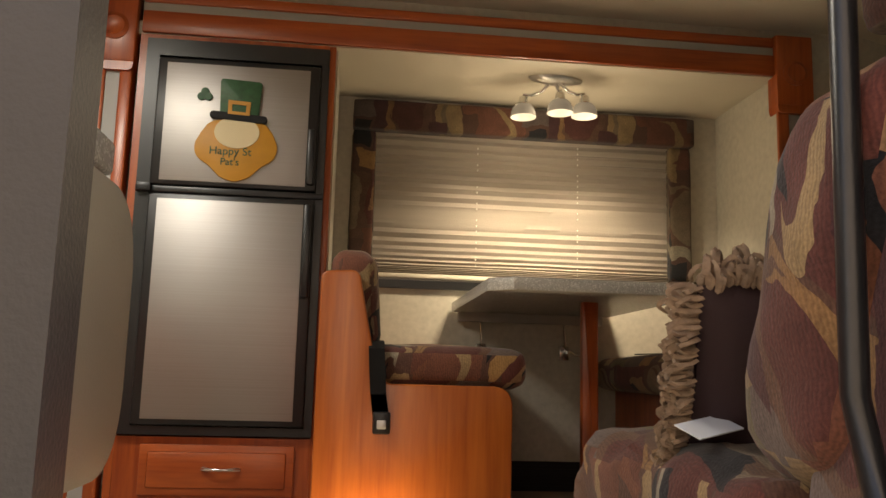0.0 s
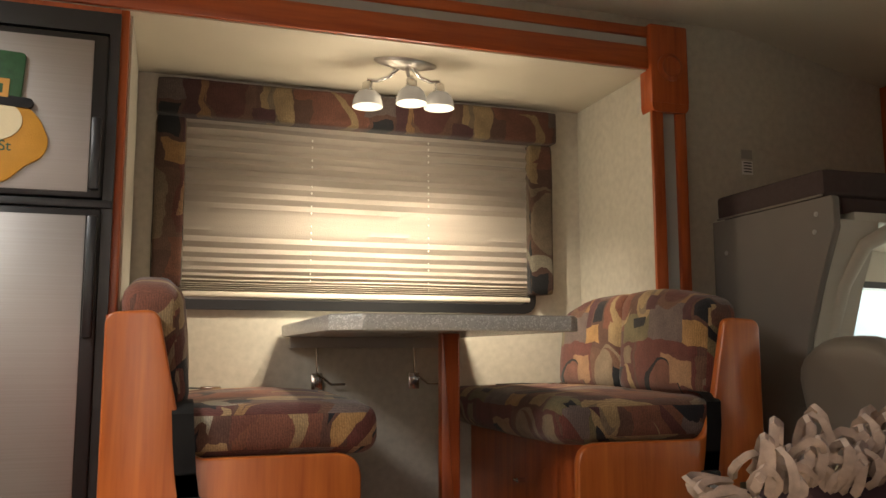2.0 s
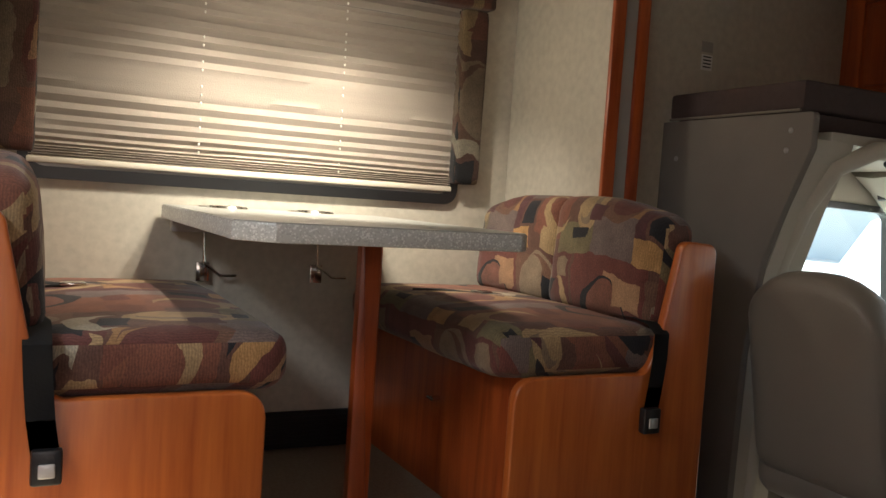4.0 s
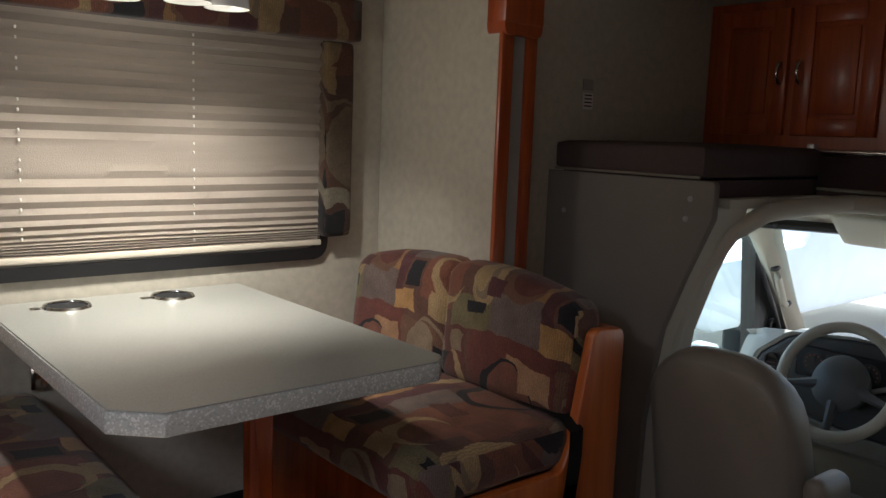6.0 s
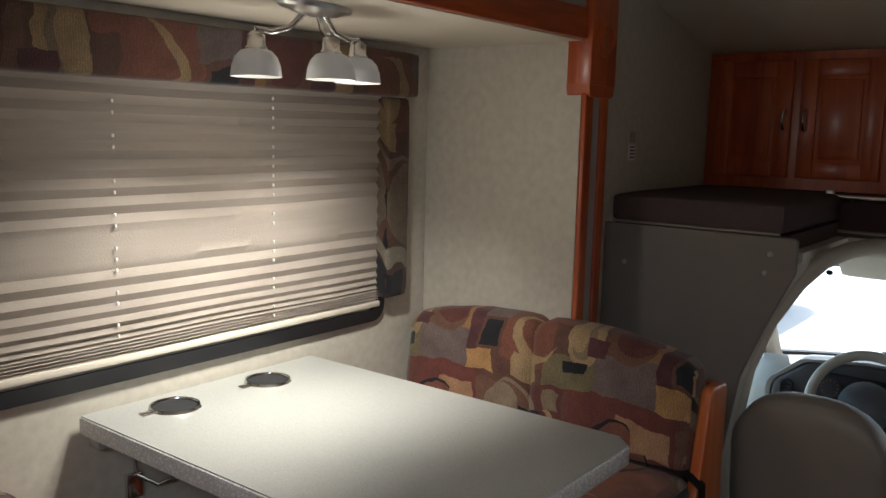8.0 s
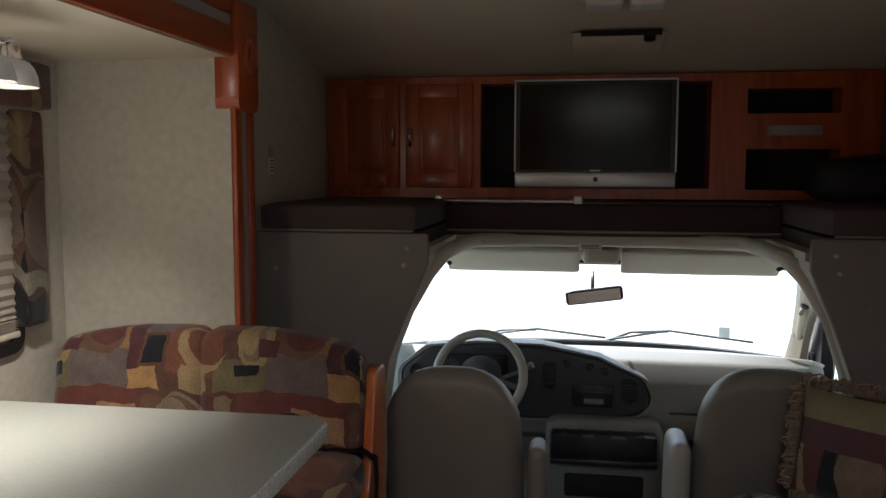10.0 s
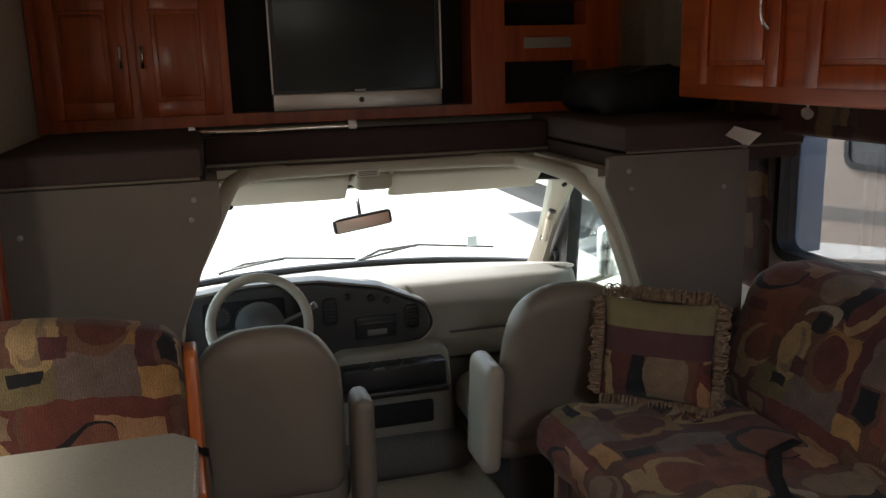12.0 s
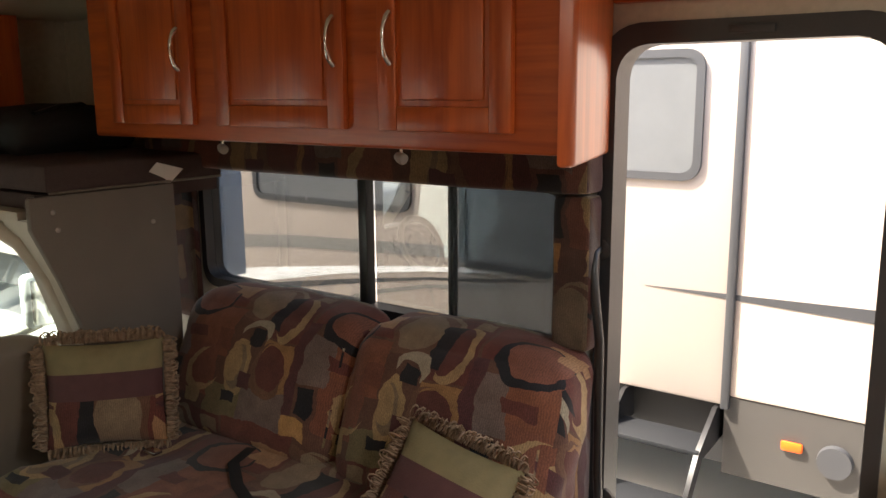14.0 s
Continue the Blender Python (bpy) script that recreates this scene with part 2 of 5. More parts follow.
STEEL = steel("brushed_steel")
CHROME = mat("chrome", (0.75, 0.74, 0.72), 0.15, 1.0, bump=0, var=0.03)
BLACK = mat("black_plastic", (0.012, 0.012, 0.013), 0.35, bump=0.05)
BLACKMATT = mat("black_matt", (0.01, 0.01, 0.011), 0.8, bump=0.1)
TABLETOP = speckle("table_laminate", (0.31, 0.31, 0.285), (0.35, 0.35, 0.32), 0.28, 520)
GRANITE = speckle("granite_edge", (0.48, 0.48, 0.455), (0.72, 0.72, 0.69), 0.25, 300)
LEAF = mat("counter_underside", (0.33, 0.315, 0.26), 0.45, var=0.05)
BULK = mat("bulkhead_carpet", (0.185, 0.166, 0.147), 0.95, var=0.1, bump=0.5, bscale=420, spec=0.15)
BUNK = mat("bunk_fabric", (0.075, 0.055, 0.052), 0.95, var=0.15, scale=60, bump=0.5, bscale=300, spec=0.1)
BUNKDARK = mat("bunk_front_fabric", (0.05, 0.032, 0.034), 0.9, var=0.15, bump=0.4, spec=0.1)
CABTRIM = mat("cab_headliner", (0.44, 0.40, 0.33), 0.75, var=0.06, bump=0.1)
CABVINYL = mat("cab_vinyl", (0.19, 0.165, 0.135), 0.45, var=0.07, bump=0.25, bscale=350)
DASHTOP = mat("dash_vinyl", (0.21, 0.20, 0.175), 0.5, var=0.05, bump=0.2, bscale=400)
DARKDASH = mat("dash_dark", (0.035, 0.035, 0.037), 0.5, var=0.08)
CARPET = mat("carpet", (0.36, 0.33, 0.26), 0.95, var=0.25, scale=90, bump=0.8, bscale=160, spec=0.1)
VINYLFLOOR = mat("vinyl_floor", (0.25, 0.20, 0.15), 0.45, var=0.2, scale=9)
GLASS = glass("window_glass", (0.86, 0.96, 0.95))
SHADEGLASS = glass("shaded_window_glass", (0.48, 0.49, 0.49), 0.0, 0.10)


# ---- building helpers ----
BASE = {}


def thing(name, at, label, category, group="", kind=""):
    """An empty at the base of a thing, whose parts are built in world places."""
    ob = new(name)
    ob.empty_display_size = 0.1
    ob.location = at
    BASE[ob] = Vector(at)
    return tagged(ob, label, category, group, kind)


def smooth(me, angle=40):
    me.shade_smooth()
    me.set_sharp_from_angle(angle=radians(angle))


def lay_cloth(bm, along_y, s):
    """Cloth coordinates in metres, running on over the edges of a cushion."""
    uv = bm.loops.layers.uv.new("cloth")
    for f in bm.faces:
        for lp in f.loops:
            p = lp.vert.co
            if along_y:
                lp[uv].uv = (p.x + 0.3 if abs(f.normal.y) > 0.8 else p.y, p.z + s * p.x + (0.02 if s > 0 else 0.31))
            else:
                lp[uv].uv = (p.y if abs(f.normal.x) > 0.8 else p.x + 0.14, p.z - p.y + 0.36)


def part(name, bm, material, parent, label=""):
    """One mesh under a thing or a part; the bmesh is in world places."""
    o = BASE[parent]
    bm.normal_update()
    if material in (FABRIC, VALANCE):
        bench = parent.name.startswith("dinette")
        lay_cloth(bm, bench, 1 if o.x > 1.1 else -1)
    bmesh.ops.translate(bm, verts=bm.verts, vec=-o)
    me = bpy.data.meshes.new(name)
    bm.to_mesh(me)
    bm.free()
    smooth(me)
    me.materials.append(material)
    ob = new(name, me)
    ob.parent = parent
    BASE[ob] = o
    if label:
        ob["label"] = label
    return ob


def solid(name, bm, material, label, category, group="", kind=""):
    """A thing of one mesh, its origin at the middle of its foot."""
    lo = [min(v.co[k] for v in bm.verts) for k in range(3)]
    hi = [max(v.co[k] for v in bm.verts) for k in range(3)]
    o = Vector(((lo[0] + hi[0]) / 2, (lo[1] + hi[1]) / 2, lo[2]))
    bm.normal_update()
    bmesh.ops.translate(bm, verts=bm.verts, vec=-o)
    me = bpy.data.meshes.new(name)
    bm.to_mesh(me)
    bm.free()
    smooth(me)
    me.materials.append(material)
    ob = new(name, me)
    ob.location = o
    BASE[ob] = o
    return tagged(ob, label, category, group, kind)


def box(x0, x1, y0, y1, z0, z1, bevel=0.0, seg=2):
    bm = bmesh.new()
    bmesh.ops.create_cube(bm, size=1)
    for v in bm.verts:
        v.co = Vector(((x0 + x1) / 2 + v.co.x * (x1 - x0), (y0 + y1) / 2 + v.co.y * (y1 - y0), (z0 + z1) / 2 + v.co.z * (z1 - z0)))
    if bevel:
        bmesh.ops.bevel(bm, geom=bm.edges[:], offset=bevel, segments=seg, profile=0.5, affect='EDGES')
    return bm


def join(*bms):
    out = bms[0]
    for b in bms[1:]:
        me = bpy.data.meshes.new("t")
        b.to_mesh(me)
        b.free()
        out.from_mesh(me)
        bpy.data.meshes.remove(me)
    return out


def prism(pts, axis, a, b, bevel=0.0, seg=2):
    """A flat outline pushed along an axis from a to b. The outline's two numbers are the other axes in order."""
    bm = bmesh.new()
    ax = "xyz".index(axis)
    vs = []
    for p in pts:
        c = list(p)
        c.insert(ax, a)
        vs.append(bm.verts.new(c))
    f = bm.faces.new(vs)
    ret = bmesh.ops.extrude_face_region(bm, geom=[f])
    d = [0, 0, 0]
    d[ax] = b - a
    bmesh.ops.translate(bm, verts=[v for v in ret["geom"] if isinstance(v, bmesh.types.BMVert)], vec=d)
    bmesh.ops.recalc_face_normals(bm, faces=bm.faces)
    if bevel:
        es = [e for e in bm.edges if abs((e.verts[0].co - e.verts[1].co)[ax]) < 1e-6]
        bmesh.ops.bevel(bm, geom=es, offset=bevel, segments=seg, profile=0.5, affect='EDGES')
    return bm


def rounded(pts, r, n=6):
    """An outline with its corners rounded; r is one radius, or one for each corner."""
    out = []
    rs = r if isinstance(r, (list, tuple)) else [r] * len(pts)
    for k, p in enumerate(pts):
        p, q, s = Vector(p), Vector(pts[k - 1]), Vector(pts[(k + 1) % len(pts)])
        if rs[k] <= 0:
            out.append(tuple(p))
            continue
        d1, d2 = (q - p).normalized(), (s - p).normalized()
        ang = d1.angle(d2)
        t = min(rs[k] / math.tan(ang / 2), 0.49 * (q - p).length, 0.49 * (s - p).length)
        a, b = p + d1 * t, p + d2 * t
        for j in range(n + 1):
            u = j / n
            out.append(tuple((1 - u) ** 2 * a + 2 * u * (1 - u) * (p * 0.85 + (a + b) * 0.075) + u ** 2 * b))
    return out


def frame_of(outer, inner, axis, a, b):
    """A ring between two outlines of as many points, pushed along an axis."""
    bm = bmesh.new()
    ax = "xyz".index(axis)

    def ring(pts, d):
        out = []
        for p in pts:
            c = list(p)
            c.insert(ax, d)
            out.append(bm.verts.new(c))
        return out
    oa, ia, ob_, ib = ring(outer, a), ring(inner, a), ring(outer, b), ring(inner, b)
    n = len(outer)
    for k in range(n):
        j = (k + 1) % n
        for q in ((oa[k], oa[j], ia[j], ia[k]), (ob_[j], ob_[k], ib[k], ib[j]), (oa[j], oa[k], ob_[k], ob_[j]), (ia[k], ia[j], ib[j], ib[k])):
            bm.faces.new(q)
    bmesh.ops.recalc_face_normals(bm, faces=bm.faces)
    return bm


def rod(p, q, r0, r1=None, seg=14):
    """A round bar from p to q."""
    p, q = Vector(p), Vector(q)
    bm = bmesh.new()
    d = q - p
    bmesh.ops.create_cone(bm, cap_ends=True, segments=seg, radius1=r0, radius2=r0 if r1 is None else r1, depth=d.length)
    m = Matrix.Translation((p + q) / 2) @ d.to_track_quat('Z', 'Y').to_matrix().to_4x4()
    bmesh.ops.transform(bm, matrix=m, verts=bm.verts)
    return bm


def tube(pts, r, seg=10, flat=1.0, up=(0, 0, 1)):
    """A bar swept along points; flat squeezes it across."""
    bm = bmesh.new()
    pts = [Vector(p) for p in pts]
    rings = []
    for k, p in enumerate(pts):
        d = (pts[min(k + 1, len(pts) - 1)] - pts[max(k - 1, 0)]).normalized()
        side = d.cross(Vector(up))
        side = side.normalized() if side.length > 1e-3 else d.orthogonal().normalized()
        top = side.cross(d)
        rr = r[k] if isinstance(r, (list, tuple)) else r
        rings.append([bm.verts.new(p + side * math.cos(2 * math.pi * j / seg) * rr + top * math.sin(2 * math.pi * j / seg) * rr * flat) for j in range(seg)])
    for a, b in zip(rings, rings[1:]):
        for j in range(seg):
            bm.faces.new((a[j], a[(j + 1) % seg], b[(j + 1) % seg], b[j]))
    bm.faces.new(rings[0][::-1])
    bm.faces.new(rings[-1])
    bmesh.ops.recalc_face_normals(bm, faces=bm.faces)
    return bm


def lathe(profile, centre, axis=(0, 0, 1), seg=24):
    """A turned shape: (radius, height) pairs round an axis through centre."""
    bm = bmesh.new()
    rings = []
    for r, h in profile:
        rings.append([bm.verts.new((r * math.cos(2 * math.pi * j / seg), r * math.sin(2 * math.pi * j / seg), h)) for j in range(seg)])
    for a, b in zip(rings, rings[1:]):
        for j in range(seg):
            bm.faces.new((a[j], a[(j + 1) % seg], b[(j + 1) % seg], b[j]))
    bmesh.ops.remove_doubles(bm, verts=bm.verts, dist=1e-5)
    bmesh.ops.recalc_face_normals(bm, faces=bm.faces)
    m = Matrix.Translation(centre) @ Vector(axis).to_track_quat('Z', 'Y').to_matrix().to_4x4()
    bmesh.ops.transform(bm, matrix=m, verts=bm.verts)
    return bm


def pad(x0, x1, y0, y1, z0, z1, r=0.04, puff=0.015, n=9, wrinkle=0.004, warp=None):
    """A soft cushion: a rounded block that swells on its faces, with slight unevenness."""
    bm = bmesh.new()
    bmesh.ops.create_cube(bm, size=2)
    bmesh.ops.subdivide_edges(bm, edges=bm.edges[:], cuts=n, use_grid_fill=True)
    half = Vector(((x1 - x0) / 2, (y1 - y0) / 2, (z1 - z0) / 2))
    mid = Vector(((x0 + x1) / 2, (y0 + y1) / 2, (z0 + z1) / 2))
    r = min(r, 0.98 * min(half))
    for v in bm.verts:
        u = Vector([math.copysign(1 - (1 - abs(c)) ** 1.6, c) if abs(c) < 1 else c for c in v.co])
        p = Vector([u[k] * half[k] for k in range(3)])
        core = Vector([max(-(half[k] - r), min(half[k] - r, p[k])) for k in range(3)])
        d = p - core
        if d.length > 1e-9:
            d.normalize()
        p = core + d * r
        sw = [1 - u[k] ** 2 for k in range(3)]
        for k in range(3):
            i, j = (k + 1) % 3, (k + 2) % 3
            p[k] += math.copysign(1, u[k]) * puff * sw[i] * sw[j] * (abs(u[k]) > 0.9) * min(1, 4 * min(half[i], half[j]))
        q = p + mid
        w = wrinkle * noise.noise(q * 9) + wrinkle * 0.5 * noise.noise(q * 25)
        q = q + d * w
        v.co = Vector(warp(q)) if warp else q
    return bm


def turned(bm, m):
    bmesh.ops.transform(bm, matrix=m, verts=bm.verts)
    return bm


def wall_with_holes(name, axis, a, b, outline, holes, material, kind="structure"):
    """A wall of a thickness, from strips that leave rectangles open: outline and holes are (u0, u1, z0, z1)."""
    us = sorted({outline[0], outline[1], *[h[0] for h in holes], *[h[1] for h in holes]})
    bms = []
    for u0, u1 in zip(us, us[1:]):
        zs = [outline[2]]
        for h in sorted(holes, key=lambda k: k[2]):
            if h[0] <= u0 + 1e-6 and h[1] >= u1 - 1e-6:
                zs += [h[2], h[3]]
        zs.append(outline[3])
        for z0, z1 in zip(zs[::2], zs[1::2]):
            if z1 - z0 > 1e-4:
                bms.append(box(u0, u1, a, b, z0, z1) if axis == "y" else box(a, b, u0, u1, z0, z1))
    ob = solid(name, join(*bms), material, "", "", kind=kind)
    return ob

# ---- the shell of the motorhome ----
FLOOR, SLIDE, CEILZ, WL, WR = -0.10, 0.0, 1.865, 2.90, 0.468

floor = solid("floor", join(box(-2.2, 2.32, WR - 0.05, WL + 0.05, FLOOR - 0.06, FLOOR)), VINYLFLOOR, "", "", kind="structure")
solid("slide_floor", box(-0.62, 2.0, 2.40, 3.46, FLOOR, SLIDE, 0.004), CARPET, "", "", kind="structure")
# left wall with the slide-out's opening
wall_with_holes("wall_left", "y", WL, WL + 0.05, (-2.2, 3.2, FLOOR, 1.95), [(-0.62, 2.0, FLOOR, 1.70), (2.30, 3.2, FLOOR, 1.08)], WALLPAPER)
# right wall with the entry door, the window and an added unseen kitchen opening
wall_with_holes("wall_right", "y", WR - 0.05, WR, (-2.2, 3.2, FLOOR, 1.95), [(-1.7, -0.35, 0.98, 1.50), (0.150, 0.770, FLOOR, 1.535), (0.90, 2.37, 0.745, 1.165), (2.70, 3.2, FLOOR, 1.08)], WALLPAPER)
wall_with_holes("wall_rear", "x", -2.25, -2.2, (WR - 0.05, WL + 0.05, FLOOR, 1.95), [], WALLPAPER)
# the ceiling slopes down over the bunk; an unseen roof vent is added in it behind the dinette
ceiling = solid("ceiling", join(prism([(-0.50, CEILZ), (2.35, CEILZ), (3.06, 1.708), (3.2, 1.708), (3.2, 1.95), (-0.50, 1.95)], "y", WR - 0.05, WL + 0.05),
                                box(-2.2, -1.10, WR - 0.05, WL + 0.05, CEILZ, 1.95), box(-1.10, -0.50, WR - 0.05, 1.35, CEILZ, 1.95), box(-1.10, -0.50, 1.95, WL + 0.05, CEILZ, 1.95)), CEIL, "", "", kind="structure")
# slide-out box
solid("slide_wall_back", box(-0.66, 2.0, 3.405, 3.45, SLIDE, 1.70), WALLPAPER, "", "", kind="structure")
solid("slide_wall_front", box(1.96, 2.0, WL - 0.045, 3.40, SLIDE, 1.65), WALLPAPER, "", "", kind="structure")
solid("slide_wall_rear", box(-0.66, -0.62, WL - 0.045, 3.40, SLIDE, 1.65), WALLPAPER, "", "", kind="structure")
solid("slide_ceiling", box(-0.66, 2.0, WL - 0.045, 3.40, 1.65, 1.70), CEIL, "", "", kind="structure")
solid("overcab_wall", box(3.2, 3.25, WR - 0.05, WL + 0.05, 1.085, 1.95), WALLPAPER, "", "", kind="structure")
# carpeted bulkhead panels beside the cab opening
for side, y0, y1 in (("left", WL, 2.327), ("right", 0.70, 1.188)):
    s = 1 if y1 > y0 else -1
    e = y1 - y0
    pts = [(y0, FLOOR), (y0, 1.131), (y1, 1.131), (y1, 1.035), (y1 - 0.07 * s, 0.875), (y1 - 0.13 * s, 0.72), (y1 - 0.17 * s, 0.45), (y1 - 0.18 * s, FLOOR)]
    pan = thing("bulkhead_panel", ((2.25), (y0 + y1) / 2, FLOOR), "grey-brown carpeted bulkhead panel beside the cab opening", "wall panel")
    part("panel", prism(rounded(pts, [0, 0, 0.012, 0.02, 0.05, 0.05, 0.05, 0], 4), "x", 2.23, 2.256, 0.004), BULK, pan)
    for dy, zz in ((0.068, 1.083), (0.078, 1.03), (0.5 if s < 0 else 0.40, 1.014)):
        part("screw", lathe([(0, 0), (0.008, 0), (0.008, 0.002), (0.005, 0.005), (0, 0.006)], (2.23, y1 - dy * s, zz), (-1, 0, 0), 12), GREYTRIM, pan)
solid("bulkhead_return", box(2.301, 2.72, 0.69, 0.70, FLOOR, 1.085), BULK, "", "", kind="structure")
# bunk over the cab
for nm, y0, y1 in (("left", 2.365, 2.885), ("right", 0.49, 1.135)):
    bc = thing("bunk_cushion", (2.6, (y0 + y1) / 2, 1.135), "dark grey-brown bunk cushion over the cab", "cushion", "bunk cushions")
    part("pad", pad(2.235, 3.02, y0, y1, 1.135, 1.222, 0.018, 0.006, 8, 0.002), BUNK, bc)
    part("piping", tube([(2.236, y0 + 0.01, 1.138), (2.236, y1 - 0.01, 1.138)], 0.004, 8), CABVINYL, bc)
bf = thing("bunk_front_board", (2.86, 1.75, 1.10), "dark maroon padded front board of the bunk", "padded board")
part("board", pad(2.83, 2.90, 1.136, 2.364, 1.10, 1.205, 0.015, 0.004, 8, 0.002), BUNKDARK, bf)
part("piping", tube([(2.828, 1.14, 1.102), (2.828, 2.36, 1.104)], 0.005, 8), CABVINYL, bf)
solid("bunk_deck", join(box(2.30, 3.2, WR, 1.135, 1.085, 1.131), box(2.30, 3.2, 2.365, WL, 1.085, 1.131), box(2.84, 3.2, 1.135, 2.365, 1.085, 1.131)), BUNK, "", "", kind="structure")

# ---- entertainment cabinet over the cab ----
ec = thing("entertainment_cabinet", (3.1, 1.82, 1.20), "dark cherry entertainment cabinet over the cab", "cabinet")
XC = 3.03
for nm, q in (("panel", (2.257, 2.895, 1.22, 1.706)), ("stile", (1.232, 1.366, 1.22, 1.706)), ("stile", (0.75, 0.894, 1.22, 1.706)), ("rail", (1.366, 2.257, 1.676, 1.705)), ("rail", (1.366, 2.257, 1.22, 1.262)),
              ("rail", (0.894, 1.232, 1.643, 1.705)), ("rail", (0.894, 1.232, 1.415, 1.549)), ("rail", (0.894, 1.232, 1.22, 1.258))):
    part(nm, box(XC + (0.001 if nm == "rail" else 0), 3.155, *q), CHERRY_Z, ec)
# one black sheet behind the openings stands in for the shade inside
part("recess_shade", box(3.16, 3.19, 0.894, 2.257, 1.25, 1.69), BLACKMATT, ec, "black sheet for the shade inside the openings")


def panel_door(parent, axis, u0, u1, z0, z1, face, out, material, deep=0.018):
    """A raised-panel cupboard door; face is the plane it lies on and out the way it looks along the axis."""
    def pl(a0, a1, c0, c1, d0, d1, bev):
        f0, f1 = sorted((face + out * d0, face + out * d1))
        return box(f0, f1, a0, a1, c0, c1, bev) if axis == "x" else box(a0, a1, f0, f1, c0, c1, bev)
    w = 0.055
    d = part("door", pl(u0, u1, z0, z1, 0.001, deep * 0.6, 0.002), material, parent)
    for nm, q in (("stile", (u0, u0 + w, z0, z1)), ("stile", (u1 - w, u1, z0, z1)), ("rail", (u0 + w, u1 - w, z0, z0 + w)), ("rail", (u0 + w, u1 - w, z1 - w, z1))):
        part(nm, pl(*q, deep * 0.5, deep, 0.003), material, d)
    part("raised_panel", pl(u0 + w + 0.014, u1 - w - 0.014, z0 + w + 0.014, z1 - w - 0.014, deep * 0.5, deep * 0.95, 0.005), material, d)
    return d


def bow_handle(parent, p, q, out, label="brushed nickel bow handle"):
    """A bent bar handle from p to q, standing off along out."""
    p, q, out = Vector(p), Vector(q), Vector(out)
    pts, rs = [], []
    for k in range(13):
        u = k / 12
        pts.append(p.lerp(q, u) + out * (0.026 * math.sin(math.pi * u) ** 0.6 + 0.002))
        rs.append(0.0065 - 0.0022 * math.sin(math.pi * u) + 0.002 * abs(math.cos(math.pi * u)) ** 8)
    return part("handle", tube(pts, rs, 10, 1.0, out), CHROME, parent, label)


for y0, y1 in ((2.59, 2.86), (2.29, 2.56)):
    d = panel_door(ec, "x", y0, y1, 1.262, 1.675, XC, -1, CHERRY_Z)
    yh = y0 + 0.02 if y0 > 2.5 else y1 - 0.02
    bow_handle(d, (XC - 0.018, yh, 1.43), (XC - 0.018, yh, 1.50), (-1, 0, 0))
part("vent_plate", join(box(XC - 0.006, XC + 0.002, 0.961, 1.155, 1.464, 1.504, 0.002), *[box(XC - 0.009, XC - 0.005, 0.966, 1.15, 1.468 + 0.0075 * k, 1.471 + 0.0075 * k) for k in range(5)]), GREYTRIM, ec, "grey slotted vent plate")

tv = thing("television", (3.02, 1.80, 1.26), "flat television with silver bezel and dark screen", "television")
part("body", box(3.0, 3.08, 1.50, 2.112, 1.268, 1.677, 0.008), BLACK, tv)
part("bezel", frame_of(rounded([(1.497, 1.265), (2.115, 1.265), (2.115, 1.68), (1.497, 1.68)], 0.006, 3), rounded([(1.515, 1.335), (2.097, 1.335), (2.097, 1.668), (1.515, 1.668)], 0.004, 3), "x", 2.99, 3.005), BLACK, tv)
SILVER = mat("silver_plastic", (0.55, 0.55, 0.55), 0.35, 0.6, bump=0.02)
part("speaker_bar", box(2.984, 2.999, 1.497, 2.115, 1.265, 1.325, 0.006), SILVER, tv, "silver lower bar")
part("edge_strip", join(box(2.986, 2.992, 1.494, 1.500, 1.325, 1.682), box(2.986, 2.992, 2.112, 2.118, 1.325, 1.682), box(2.986, 2.992, 1.494, 2.118, 1.678, 1.684)), SILVER, tv)
SCREEN = mat("screen", (0.004, 0.004, 0.005), 0.16, bump=0, spec=0.32)
part("screen", box(2.994, 2.999, 1.515, 2.097, 1.335, 1.668), SCREEN, tv, "dark glossy screen")
part("button", join(lathe([(0, 0), (0.010, 0), (0.010, 0.003), (0, 0.004)], (2.984, 1.80, 1.297), (-1, 0, 0), 16)), BLACK, tv)
part("badge", box(2.985, 2.990, 1.782, 1.822, 1.3285, 1.3345, 0.001), SILVER, tv)

